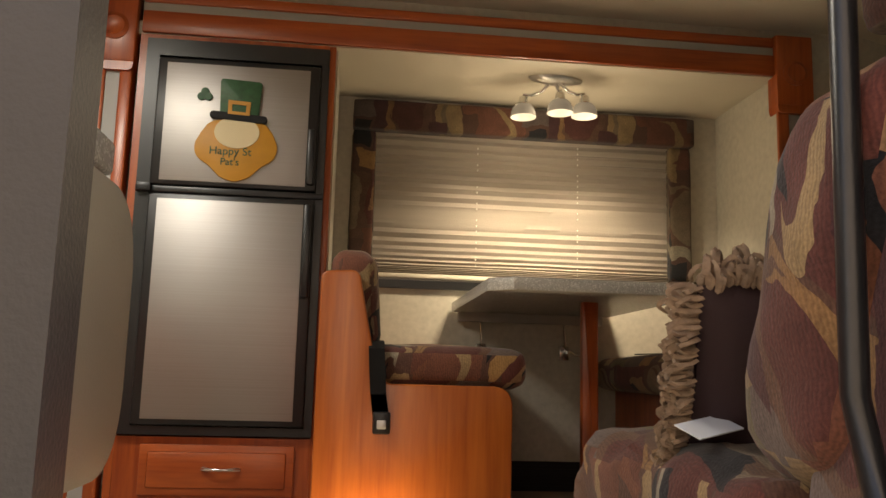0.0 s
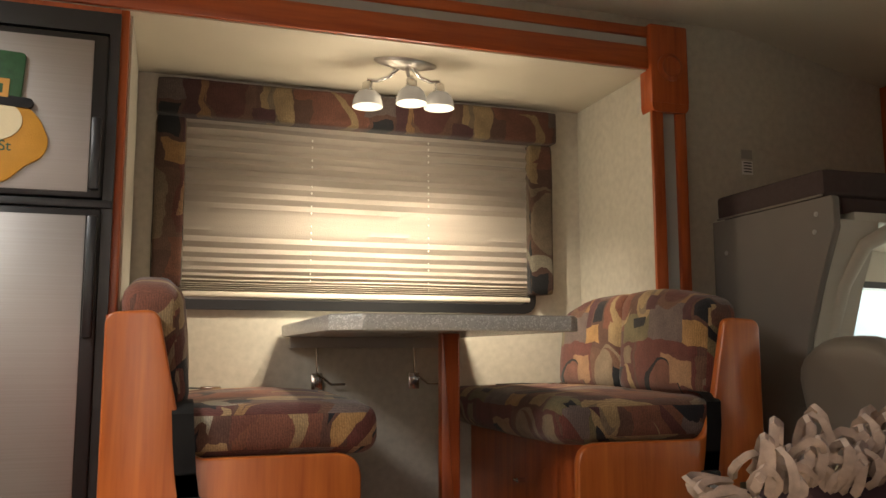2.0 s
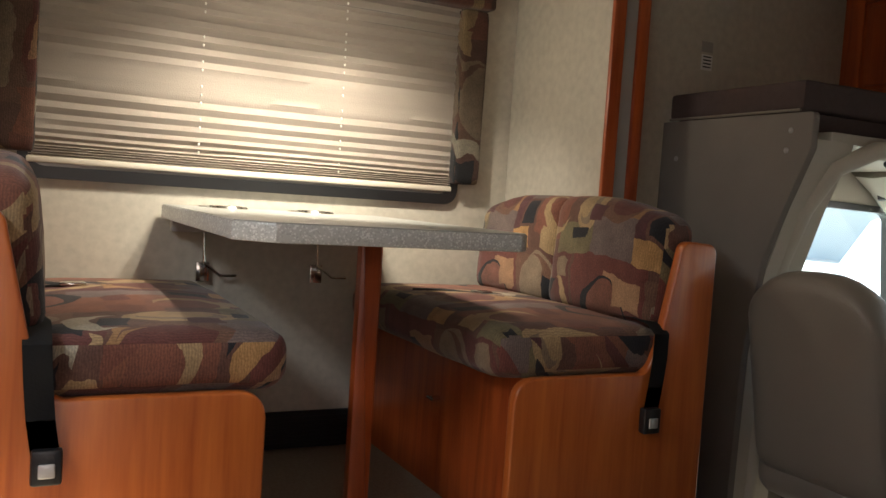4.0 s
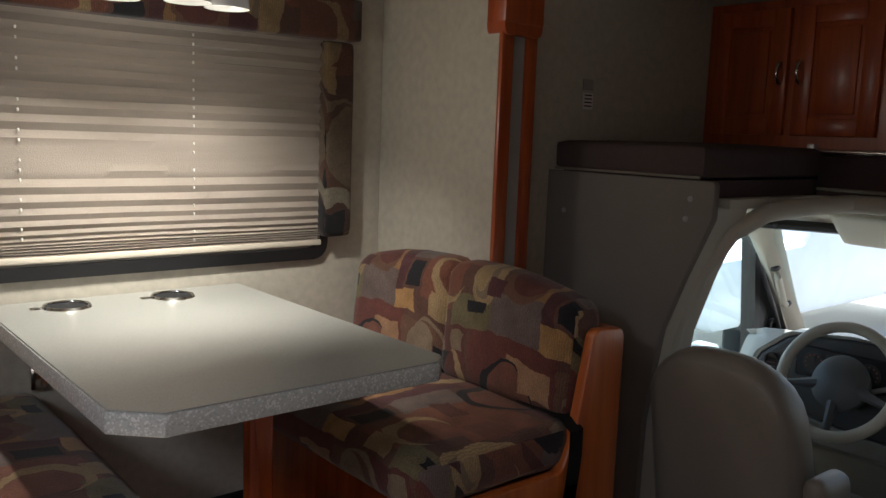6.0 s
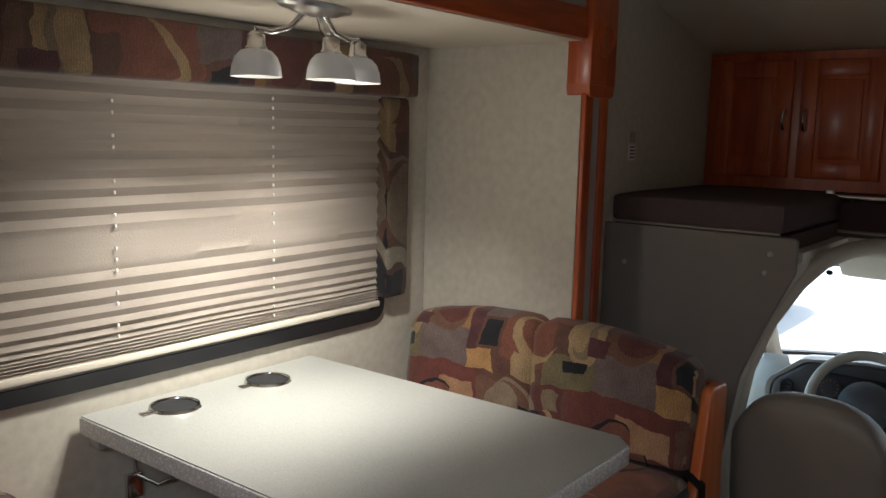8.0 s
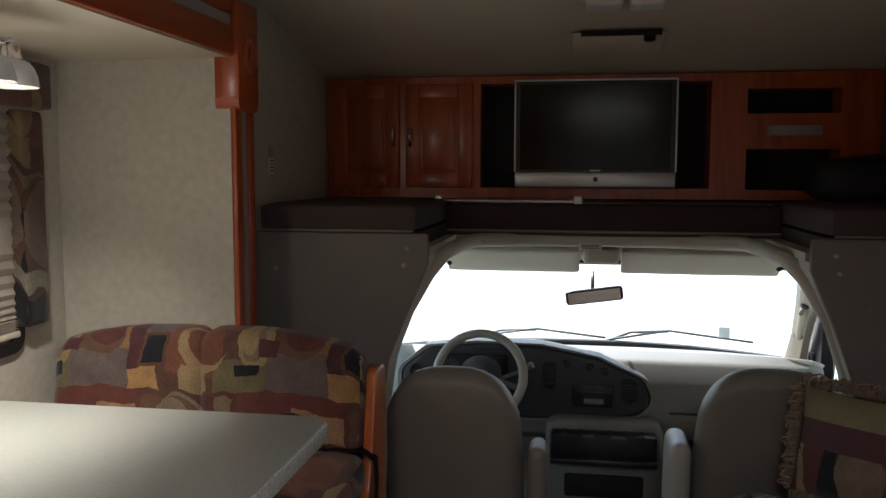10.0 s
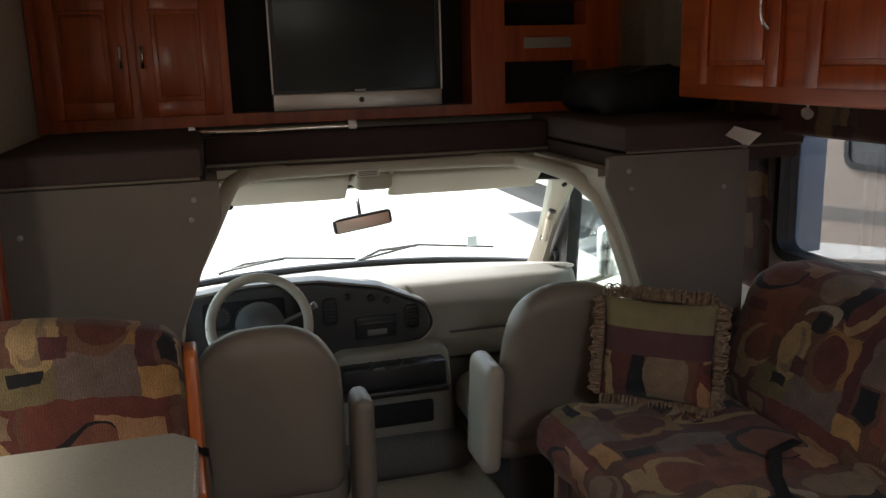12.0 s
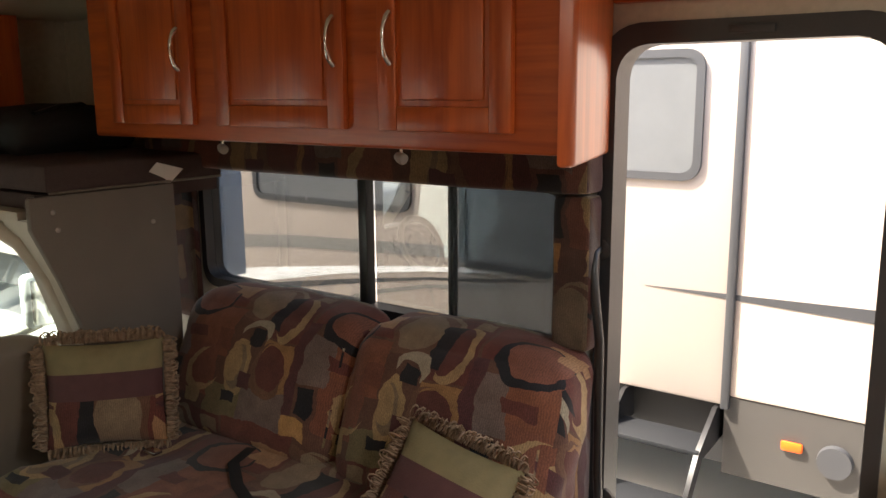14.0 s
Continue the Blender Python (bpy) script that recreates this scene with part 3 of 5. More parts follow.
# ---- fascia round the slide-out ----
FY = 2.85
fa = thing("slide_fascia", (0.7, FY, SLIDE), "cherry fascia with grey inlay round the slide-out", "trim", kind="structure")
part("header", join(box(-0.44, 1.95, FY - 0.014, WL - 0.046, 1.652, 1.735, 0.006), box(-0.44, 1.95, FY - 0.014, WL - 0.001, 1.768, 1.806, 0.006)), CHERRY_X, fa)
part("header_inlay", box(-0.44, 1.95, FY - 0.004, WL - 0.046, 1.736, 1.767), GREYTRIM, fa, "grey inlay")
for x0, x1 in ((1.955, 2.095), (-0.60, -0.46)):
    part("post", join(box(x0, x0 + 0.048, FY - 0.014, WL - 0.046, FLOOR, 1.53, 0.008), box(x1 - 0.044, x1, FY - 0.014, WL - 0.001, FLOOR, 1.53, 0.008)), CHERRY_Z, fa)
    part("post_inlay", box(x0 + 0.049, x1 - 0.045, FY - 0.004, WL - 0.002, FLOOR, 1.53), GREYTRIM, fa, "grey inlay")
    part("corner_block", join(box(x0 - 0.006, x1 + 0.006, FY - 0.028, WL - 0.001, 1.53, 1.815, 0.008), lathe([(0.05, 0), (0.05, 0.006), (0.036, 0.012), (0.03, 0.008), (0, 0.008)], ((x0 + x1) / 2, FY - 0.026, 1.66), (0, -1, 0), 24),
                              prism(rounded([(x0, 1.50), (x1, 1.50), (x1 + 0.004, 1.535), (x0 - 0.004, 1.535)], [0.02, 0.02, 0, 0], 4), "y", FY - 0.024, WL - 0.002)), CHERRY_Z, fa)

# ---- refrigerator and its cabinet ----
fc = thing("refrigerator_cabinet", (-0.12, 3.1, FLOOR), "cherry cabinet round the refrigerator, with a drawer", "cabinet")
part("carcass", join(box(-0.458, -0.432, FY, 3.39, FLOOR, 1.649), box(0.216, 0.240, FY, 3.39, FLOOR, 1.649, 0.003), box(-0.432, 0.216, FY, 3.39, 1.628, 1.649), box(-0.432, 0.216, FY + 0.003, 3.39, FLOOR, 0.232)), CHERRY_Z, fc)
part("side_panel", box(0.241, 0.247, FY + 0.04, 3.395, SLIDE, 1.648), WALLPAPER, fc, "papered side")
part("plinth", box(-0.456, 0.19, FY - 0.016, FY + 0.002, FLOOR, 0.022, 0.004), CHERRY_X, fc)
dr = part("drawer", box(-0.345, 0.165, FY - 0.012, FY + 0.002, 0.042, 0.208, 0.003), CHERRY_X, fc)
part("raised_panel", box(-0.318, 0.138, FY - 0.019, FY - 0.010, 0.066, 0.184, 0.006), CHERRY_X, dr)
bow_handle(dr, (-0.135, FY - 0.018, 0.130), (-0.015, FY - 0.018, 0.130), (0, -1, 0))
fr = thing("refrigerator", (-0.12, 3.1, 0.232), "two-door stainless refrigerator in a black frame", "refrigerator")
part("frame", join(frame_of([(-0.431, 0.240), (0.215, 0.240), (0.215, 1.627), (-0.431, 1.627)], [(-0.385, 0.268), (0.188, 0.268), (0.188, 1.565), (-0.385, 1.565)], "y", FY - 0.022, FY + 0.05), box(-0.431, 0.215, FY + 0.05, 3.35, 0.233, 1.627)), BLACK, fr)
for nm, z0, z1 in (("upper_door", 1.092, 1.555), ("lower_door", 0.272, 1.062)):
    d = part(nm, box(-0.384, 0.187, FY - 0.035, FY + 0.045, z0, z1, 0.008), BLACK, fr)
    part("steel_panel", box(-0.352, 0.150, FY - 0.0385, FY - 0.034, z0 + (0.02 if z0 < 1 else 0.015), z1 - 0.02, 0.001), STEEL, d, "brushed stainless panel")
    part("handle", box(0.154, 0.180, FY - 0.058, FY - 0.034, z0 + (0.02 if z0 > 1 else 0.44), z1 - (0.24 if z0 > 1 else 0.02), 0.006), BLACK, d, "black upright handle")
part("hinge_bar", join(box(-0.431, 0.215, FY - 0.03, FY - 0.02, 1.066, 1.088, 0.003), box(-0.425, -0.375, FY - 0.05, FY - 0.03, 1.064, 1.094, 0.004)), BLACK, fr)

fr.location.x += 0.018
fc.location.x += 0.014

# ---- pantry beside the refrigerator ----
pa = thing("pantry_cabinet", (-1.25, 2.87, FLOOR), "tall cherry pantry cabinet with panel doors", "cabinet")
part("carcass", box(-1.90, -0.625, 2.80, WL - 0.002, FLOOR, CEILZ - 0.002, 0.004), CHERRY_Z, pa)
for x0, x1 in ((-1.05, -0.66), (-1.47, -1.08), (-1.88, -1.50)):
    for z0, z1 in ((0.0, 0.70), (0.74, 1.80)):
        d = panel_door(pa, "y", x0, x1, z0, z1, 2.80, -1, CHERRY_Z)
        bow_handle(d, (x0 + 0.03, 2.782, (z0 + z1) / 2 - 0.05), (x0 + 0.03, 2.782, (z0 + z1) / 2 + 0.05), (0, -1, 0))

# ---- dinette ----
def booth(x_in, x_out, label_side):
    """A dinette bench: end panel, box, seat pad, two back pads. x_out is the back's side."""
    s = 1 if x_out > x_in else -1
    b = thing("dinette_bench", ((x_in + x_out) / 2, 2.9, SLIDE), "cherry dinette bench with patchwork cushions" + label_side, "bench", "dinette benches")
    w = abs(x_out - x_in)
    pts = [(x_in, SLIDE - 0.02), (x_in, 0.432), (x_out - s * 0.205, 0.432), (x_out - s * 0.165, 0.53), (x_out - s * 0.115, 0.772), (x_out, 0.765), (x_out, SLIDE - 0.02)]
    part("end_panel", prism(rounded(pts, [0, 0.055, 0.03, 0.3, 0.028, 0.028, 0], 7), "y", 2.415, 2.445, 0.006, 3), PANELWOOD, b)
    part("seat_box", box(*sorted((x_in + s * 0.055, x_out - s * 0.01)), 2.446, 3.39, SLIDE, 0.42), CHERRY_Z, b)
    part("back_board", box(*sorted((x_out - s * 0.03, x_out)), 2.446, 3.39, 0.42, 0.76), CHERRY_Z, b)
    part("seat_cushion", pad(*sorted((x_in - s * 0.05, x_out - s * 0.14)), 2.435, 3.385, 0.424, 0.548, 0.045, 0.02, 12), FABRIC, b)

    def lean(q):
        u = (q.z - 0.53) / 0.33
        yy = (q.y - 2.92) / 0.47
        arch = 0.055 * (1 - abs(yy) ** 2.2) * max(0, u)
        return (q.x + s * 0.03 * u, q.y, q.z + arch)
    for y0, y1 in ((2.45, 2.930), (2.910, 3.385)):
        part("back_cushion", pad(*sorted((x_out - s * 0.19, x_out - s * 0.055)), y0, y1, 0.535, 0.825, 0.045, 0.018, 12, 0.004, lean), FABRIC, b)
    part("latch", join(rod((x_in + s * 0.058, 2.9, 0.27), (x_in - s * -0.03, 2.9, 0.27), 0.008), rod((x_in + s * 0.03, 2.88, 0.27), (x_in + s * 0.03, 2.92, 0.27), 0.005)), CHROME, b, "chrome latch")
    # lap belt over the panel's edge
    xb = x_out - s * 0.175
    belt = thing("seat_belt", (xb, 2.40, 0.30), "black webbing lap belt hanging over the bench panel", "seat belt", "dinette belts")
    pts = [(xb + s * 0.01, 2.60, 0.556), (xb, 2.50, 0.562), (xb, 2.435, 0.555), (xb, 2.404, 0.535), (xb - s * 0.004, 2.400, 0.47), (xb - s * 0.01, 2.402, 0.40), (xb - s * 0.02, 2.402, 0.335)]
    bm = bmesh.new()
    rows = [[bm.verts.new((p[0] + dx, p[1], p[2] + (0.0015 if k < 3 else 0))) for dx in (-0.024, 0, 0.024)] for k, p in enumerate(pts)]
    for a, c in zip(rows, rows[1:]):
        for j in range(2):
            bm.faces.new((a[j], a[j + 1], c[j + 1], c[j]))
    bmesh.ops.solidify(bm, geom=bm.faces[:], thickness=0.003)
    part("webbing", bm, BLACKMATT, belt)
    xk = xb - s * 0.022
    part("buckle", join(box(xk - 0.026, xk + 0.026, 2.386, 2.412, 0.285, 0.35, 0.006)), BLACK, belt)
    part("release_button", box(xk - 0.014, xk + 0.014, 2.382, 2.388, 0.30, 0.326, 0.003), SILVER, belt, "grey release button")
    return b


booth(0.848, 0.255, " beside the refrigerator")
booth(1.43, 2.022, " beside the cab")

tb = thing("dinette_table", (1.12, 2.9, SLIDE), "pale laminate dinette table with granite-look edge", "table")
TX0, TX1, TY0, TY1 = 0.772, 1.452, 2.405, 3.385
out = [(TX0, TY1), (TX0, TY0 + 0.068), (TX0 + 0.072, TY0), (TX1 - 0.04, TY0), (TX1, TY0 + 0.04), (TX1, TY1)]
part("edge", prism(rounded(out, [0, 0.008, 0.008, 0.008, 0.008, 0], 3), "z", 0.728, 0.767, 0.004), GRANITE, tb, "speckled granite-look edge")
ins = [(TX0 + 0.004, TY1), (TX0 + 0.004, TY0 + 0.070), (TX0 + 0.074, TY0 + 0.004), (TX1 - 0.042, TY0 + 0.004), (TX1 - 0.004, TY0 + 0.042), (TX1 - 0.004, TY1)]
part("tabletop", prism(ins, "z", 0.7665, 0.7695), TABLETOP, tb)
part("leg", prism(rounded([(1.147, SLIDE), (1.205, SLIDE), (1.205, 0.728), (1.147, 0.728)], 0.004, 2), "y", 2.71, 2.745, 0.006), CHERRY_Z, tb)
part("wall_rail", box(0.80, 1.42, 3.36, 3.398, 0.69, 0.728, 0.003), GREYTRIM, tb)
for x in (0.90, 1.26):
    part("bracket", join(tube([(x, 3.39, 0.70), (x, 3.38, 0.60), (x + 0.05, 3.375, 0.56), (x + 0.10, 3.38, 0.56)], 0.005, 8), box(x - 0.02, x + 0.02, 3.385, 3.399, 0.54, 0.60, 0.003)), CHROME, tb, "steel fold-down bracket")
BRIGHT = mat("bright_steel", (0.72, 0.71, 0.69), 0.32, 1.0, bump=0.02, var=0.03)
for x in (0.945, 1.213):
    ch = thing("cup_holder", (x, 3.29, 0.769), "stainless cup holder ring set in the table", "cup holder", "cup holders")
    part("ring", lathe([(0.049, -0.004), (0.049, 0.002), (0.051, 0.006), (0.055, 0.006), (0.059, 0.0), (0.058, -0.004), (0.049, -0.004)], (x, 3.29, 0.7697), seg=32), CHROME, ch, "bright steel rim")
    # a flat black disc on the tabletop stands in for shade in the cup
    part("cup", lathe([(0.0, 0.0005), (0.049, 0.0008), (0.049, 0.003)], (x, 3.29, 0.7697), seg=32), BLACKMATT, ch, "flat black disc for the shaded recess")
    part("handle_notch", box(x - 0.085, x - 0.05, 3.278, 3.302, 0.7697, 0.7735, 0.002), CHROME, ch)

solid("vent_grille", join(box(0.86, 1.48, 3.380, 3.399, SLIDE, 0.12, 0.003), *[box(0.87, 1.47, 3.374, 3.381, 0.015 + 0.014 * k, 0.021 + 0.014 * k) for k in range(7)]), BLACKMATT, "black slotted vent at the foot of the wall", "vent", kind="")

# ---- slide-out window, blind and valance ----
w1 = thing("window_1", (1.07, 3.39, 0.82), "dark-framed slide-out window behind the blind", "window", kind="structure")
WO = rounded([(0.385, 0.822), (1.758, 0.822), (1.758, 1.55), (0.385, 1.55)], 0.05, 5)
WI = rounded([(0.42, 0.857), (1.723, 0.857), (1.723, 1.52), (0.42, 1.52)], 0.035, 5)
part("window_frame", frame_of(WO, WI, "y", 3.390, 3.4055), BLACK, w1)
part("pane", box(0.42, 1.723, 3.3985, 3.404, 0.857, 1.52), mat("blinded_pane", (0.35, 0.33, 0.3), 0.2, bump=0), w1)
BLIND = mat("blind_fabric", (0.52, 0.455, 0.385), 0.8, var=0.16, scale=1.0, bump=0.2, bscale=300, spec=0.2, stretch=(1.6, 1.6, 26))
bl = thing("pleated_blind", (1.07, 3.34, 0.85), "closed tan pleated blind, gathered at its foot, with dotted cord holes", "blind")
bm = bmesh.new()
rows = []
# tight folds at the foot that open out upwards, slack in the middle, firmer again at the head
levels = [0.884 + 0.0036 * k for k in range(9)]
while levels[-1] < 1.50:
    levels.append(levels[-1] + min(0.0200, 0.0045 + 0.00140 * (len(levels) - 9)))
for k, z in enumerate(levels):
    slack = math.exp(-((z - 1.16) / 0.105) ** 2)
    deep = (0.0045 if k < 9 else 0.0036 + 0.0040 * min(1, max(0, (z - 0.98) / 0.22))) * (1 - 0.50 * slack)
    yy = 3.390 + deep * (1 if k % 2 else -1)
    row = []
    for j in range(45):
        u = j / 44
        x = 0.412 + (1.728 - 0.412) * u
        sag = 0.004 * math.sin(math.pi * u * 2.6 + 0.4) * (z - 0.90)
        ripple = 1 + 0.55 * noise.noise((x * 1.7, k * 0.23, 3.0))
        row.append(bm.verts.new((x, 3.390 + (yy - 3.390) * ripple + 0.004 * noise.noise((x * 2.5, z * 5, 1.2)), z + sag + 0.0022 * noise.noise((x * 2.2, k * 0.21, 5)))))
    rows.append(row)
for a, c in zip(rows, rows[1:]):
    for j in range(44):
        bm.faces.new((a[j], a[j + 1], c[j + 1], c[j]))
bmesh.ops.solidify(bm, geom=bm.faces[:], thickness=0.001)
part("pleats", bm, BLIND, bl)
part("bottom_rail", box(0.408, 1.732, 3.384, 3.399, 0.866, 0.884, 0.004), mat("blind_rail", (0.62, 0.56, 0.46), 0.4), bl, "cream bottom rail")
HOLE = mat("cord_hole", (0.85, 0.82, 0.75), 0.5, bump=0)
for xc in (0.418, 0.87, 1.315):
    cord = thing("blind_cord", (xc, 3.365, 0.87), "white cord beads threaded down the pleated blind", "cord", "blind cords")
    for k in range(24):
        if (k * 7 + int(xc * 10)) % 24 < (9 if xc < 1.2 else 5):
            continue
        z = 0.905 + 0.0245 * k
        part("bead", box(xc - 0.0026, xc + 0.0026, 3.382, 3.387, z - 0.004, z + 0.004, 0.001, 1), HOLE, cord)
va = thing("valance", (1.07, 3.34, 0.90), "patchwork fabric valance round the slide-out window", "valance")
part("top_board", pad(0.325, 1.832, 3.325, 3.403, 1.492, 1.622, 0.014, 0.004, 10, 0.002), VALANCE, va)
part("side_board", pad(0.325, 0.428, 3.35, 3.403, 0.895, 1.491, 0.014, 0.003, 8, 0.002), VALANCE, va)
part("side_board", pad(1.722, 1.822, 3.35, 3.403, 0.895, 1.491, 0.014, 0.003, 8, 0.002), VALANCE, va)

# ---- ceiling lamp in the slide-out ----
lp = thing("ceiling_lamp", (1.15, 3.06, 1.55), "brushed nickel ceiling lamp with three frosted glass shades", "lamp")
LX, LY = 1.125, 3.03
# a leaf-shaped plate with pointed ends, domed towards its middle
bm = bmesh.new()
rings = []
for sz, dz in ((1.0, 0.0), (1.0, 0.006), (0.93, 0.011), (0.86, 0.010), (0.6, 0.019), (0.25, 0.024)):
    ring = []
    for k in range(32):
        a = 2 * math.pi * k / 32
        u, v = math.cos(a), math.sin(a)
        ring.append(bm.verts.new((LX + 0.112 * sz * u, LY + 0.050 * sz * v * (1 - 0.35 * u * u) + 0.010 * sz * u, 1.6505 - dz)))
    rings.append(ring)
for a, c in zip(rings, rings[1:]):
    for k in range(32):
        bm.faces.new((a[k], a[(k + 1) % 32], c[(k + 1) % 32], c[k]))
bm.faces.new(rings[-1])
bm.faces.new(rings[0][::-1])
bmesh.ops.recalc_face_normals(bm, faces=bm.faces[:])
part("base", bm, BRIGHT, lp, "leaf-shaped brushed nickel plate")
SHADE = glow("frosted_shade", (1.0, 0.90, 0.76), 0.025)
for k, (dx, dy) in enumerate(((-0.121, 0.044), (0.01, -0.036), (0.115, -0.012))):
    sx, sy = LX + dx, LY + dy
    part("arm", tube([(LX + dx * 0.2, LY + dy * 0.2, 1.632), (LX + dx * 0.45, LY + dy * 0.45, 1.60), (LX + dx * 0.75, LY + dy * 0.75, 1.588), (sx, sy, 1.592), (sx, sy, 1.57)], 0.0065, 10), CHROME, lp)
    part("socket", lathe([(0, 0.016), (0.006, 0.015), (0.014, 0.010), (0.0185, 0.006), (0.019, -0.014), (0.023, -0.020), (0.022, -0.026), (0.0, -0.026)], (sx, sy, 1.573), seg=18), CHROME, lp)
    part("shade", lathe([(0.018, 0.0), (0.032, -0.005), (0.043, -0.017), (0.049, -0.034), (0.052, -0.056), (0.0505, -0.0565), (0.047, -0.034), (0.041, -0.019), (0.030, -0.008), (0.018, -0.003)], (sx, sy, 1.553), seg=28), SHADE, lp, "frosted white glass shade")
    bulb = new("lamp_bulb", bpy.data.lights.new("lamp_bulb", 'SPOT'))
    bulb.data.energy, bulb.data.color, bulb.data.shadow_soft_size, bulb.data.spot_size, bulb.data.spot_blend = 9.3, (1.0, 0.89, 0.71), 0.02, radians(100), 1.0
    bulb.matrix_world = look((sx, sy - 0.02, 1.490), (sx + dx * 1.5, 3.20, 0.80))
    halo = new("shade_glow", bpy.data.lights.new("shade_glow", 'POINT'))
    halo.data.energy, halo.data.color, halo.data.shadow_soft_size = 0.34, (1.0, 0.88, 0.70), 0.045
    halo.location = (sx, sy, 1.425)

# ---- sticker and switch on the left wall ----
sw = thing("wall_notice", (2.39, WL - 0.004, 1.30), "small white printed notice on the wall", "notice")
part("card", box(2.367, 2.413, WL - 0.003, WL - 0.0005, 1.318, 1.368, 0), mat("paper", (0.72, 0.71, 0.68), 0.6, bump=0), sw)
part("card_upper", box(2.365, 2.412, WL - 0.003, WL - 0.0005, 1.376, 1.41, 0), mat("grey_card", (0.33, 0.31, 0.28), 0.6, bump=0), sw, "grey upper card")
part("print_line", join(*[box(2.373, 2.407, WL - 0.0042, WL - 0.0032, 1.326 + 0.011 * k, 1.330 + 0.011 * k) for k in range(4)]), BLACKMATT, sw)

# ---- overhead cabinet above the sofa ----
oh = thing("overhead_cabinet", (1.5, 0.68, 1.29), "glossy cherry overhead cabinet with three doors", "cabinet")
part("carcass", prism(rounded([(2.355, WR + 0.002), (2.355, 0.888), (0.705, 0.888), (0.79, WR + 0.002)], [0, 0.012, 0, 0], 4), "z", 1.292, CEILZ - 0.001, 0.008, 3), CHERRY_X, oh)
part("end_panel", prism(rounded([(0.704, 0.892), (0.676, 0.868), (0.785, WR + 0.002), (0.812, WR + 0.002)], [0, 0.02, 0, 0], 5), "z", 1.268, CEILZ - 0.002, 0.01, 3), CHERRY_Z, oh, "smooth cherry end panel")
for (x0, x1), hx in (((1.842, 2.225), 1.888), ((1.272, 1.742), 1.30), ((0.806, 1.166), 1.126)):
    d = panel_door(oh, "y", x0, x1, 1.335, 1.815, 0.888, 1, CHERRY_Z)
    bow_handle(d, (hx, 0.905, 1.487), (hx, 0.905, 1.597), (0, 1, 0))
for x in (1.873, 1.20):
    rl = thing("reading_light", (x, 0.78, 1.26), "small chrome reading light under the cabinet", "lamp", "reading lights")
    part("stem", rod((x, 0.78, 1.291), (x, 0.78, 1.270), 0.006), CHROME, rl)
    part("head", lathe([(0, 0), (0.010, 0), (0.014, 0.012), (0.014, 0.028), (0.011, 0.03), (0, 0.026)], (x + 0.012, 0.78, 1.266), (-1, 0.3, -0.3), 18), GREYTRIM, rl)

# ---- right-hand window with its fabric surround ----
w2 = thing("window_2", (1.64, WR, 0.745), "black-framed sliding window behind the sofa", "window", kind="structure")
WO = rounded([(0.88, 0.725), (2.39, 0.725), (2.39, 1.185), (0.88, 1.185)], 0.07, 6)
WI = rounded([(0.905, 0.757), (2.365, 0.757), (2.365, 1.160), (0.905, 1.160)], 0.055, 6)
part("window_frame", frame_of(WO, WI, "y", WR - 0.06, WR + 0.012), BLACK, w2)
# the blue of daylight on the frame edge is put into its colour
part("edge_strip", box(2.362, 2.395, WR - 0.17, WR - 0.061, 0.735, 1.18, 0.006), mat("daylit_edge", (0.42, 0.52, 0.66), 0.45, 0.1), w2, "frame edge in the pale blue of daylight")
part("mullion", box(1.595, 1.632, WR - 0.04, WR - 0.002, 0.757, 1.160, 0.004), BLACK, w2)
part("mullion", box(1.285, 1.305, WR - 0.055, WR - 0.03, 0.757, 1.160, 0.003), BLACK, w2)
p = part("pane", box(1.632, 2.365, WR - 0.03, WR - 0.026, 0.757, 1.160), SHADEGLASS, w2)
p.visible_shadow = False
p = part("pane", box(0.905, 1.595, WR - 0.048, WR - 0.044, 0.757, 1.160), SHADEGLASS, w2)
p.visible_shadow = False
p = part("screen", box(0.905, 1.29, WR - 0.024, WR - 0.022, 0.757, 1.160), glass("insect_screen", (0.52, 0.55, 0.58), 0.5), w2, "dark insect screen")
p.visible_shadow = False
v2 = thing("valance", (1.64, WR + 0.05, 0.75), "patchwork fabric valance round the sofa window", "valance")
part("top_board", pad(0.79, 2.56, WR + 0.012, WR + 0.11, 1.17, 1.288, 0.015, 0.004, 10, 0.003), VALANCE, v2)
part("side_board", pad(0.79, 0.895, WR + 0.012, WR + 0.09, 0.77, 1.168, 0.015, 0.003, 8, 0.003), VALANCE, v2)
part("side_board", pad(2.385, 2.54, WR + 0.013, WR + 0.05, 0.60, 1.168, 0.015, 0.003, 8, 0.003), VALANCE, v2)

# ---- sofa ----
so = thing("sofa", (1.5, 0.95, FLOOR), "patchwork upholstered sofa along the wall", "sofa")
part("base", box(0.84, 2.20, 0.56, 1.38, FLOOR, 0.22, 0.01), FABRIC, so)
part("seat_cushion", pad(0.765, 2.215, 0.70, 1.43, 0.20, 0.375, 0.065, 0.022, 20, 0.026), FABRIC, so)


def recline(q):
    u = (q.z - 0.36) / 0.40
    return (q.x, q.y - 0.15 * u, q.z)


for x0, x1, h in ((1.45, 2.20, 0.77), (0.785, 1.45, 0.778)):
    part("back_cushion", pad(x0, x1, 0.60, 0.86, 0.34, h, 0.085, 0.035, 16, 0.010, recline), FABRIC, so)
part("back_frame", prism(rounded([(WR + 0.015, 0.0), (0.72, 0.0), (0.70, 0.35), (0.60, 0.72), (WR + 0.015, 0.72)], 0.03, 4), "x", 0.80, 2.19, 0.02), FABRIC, so)


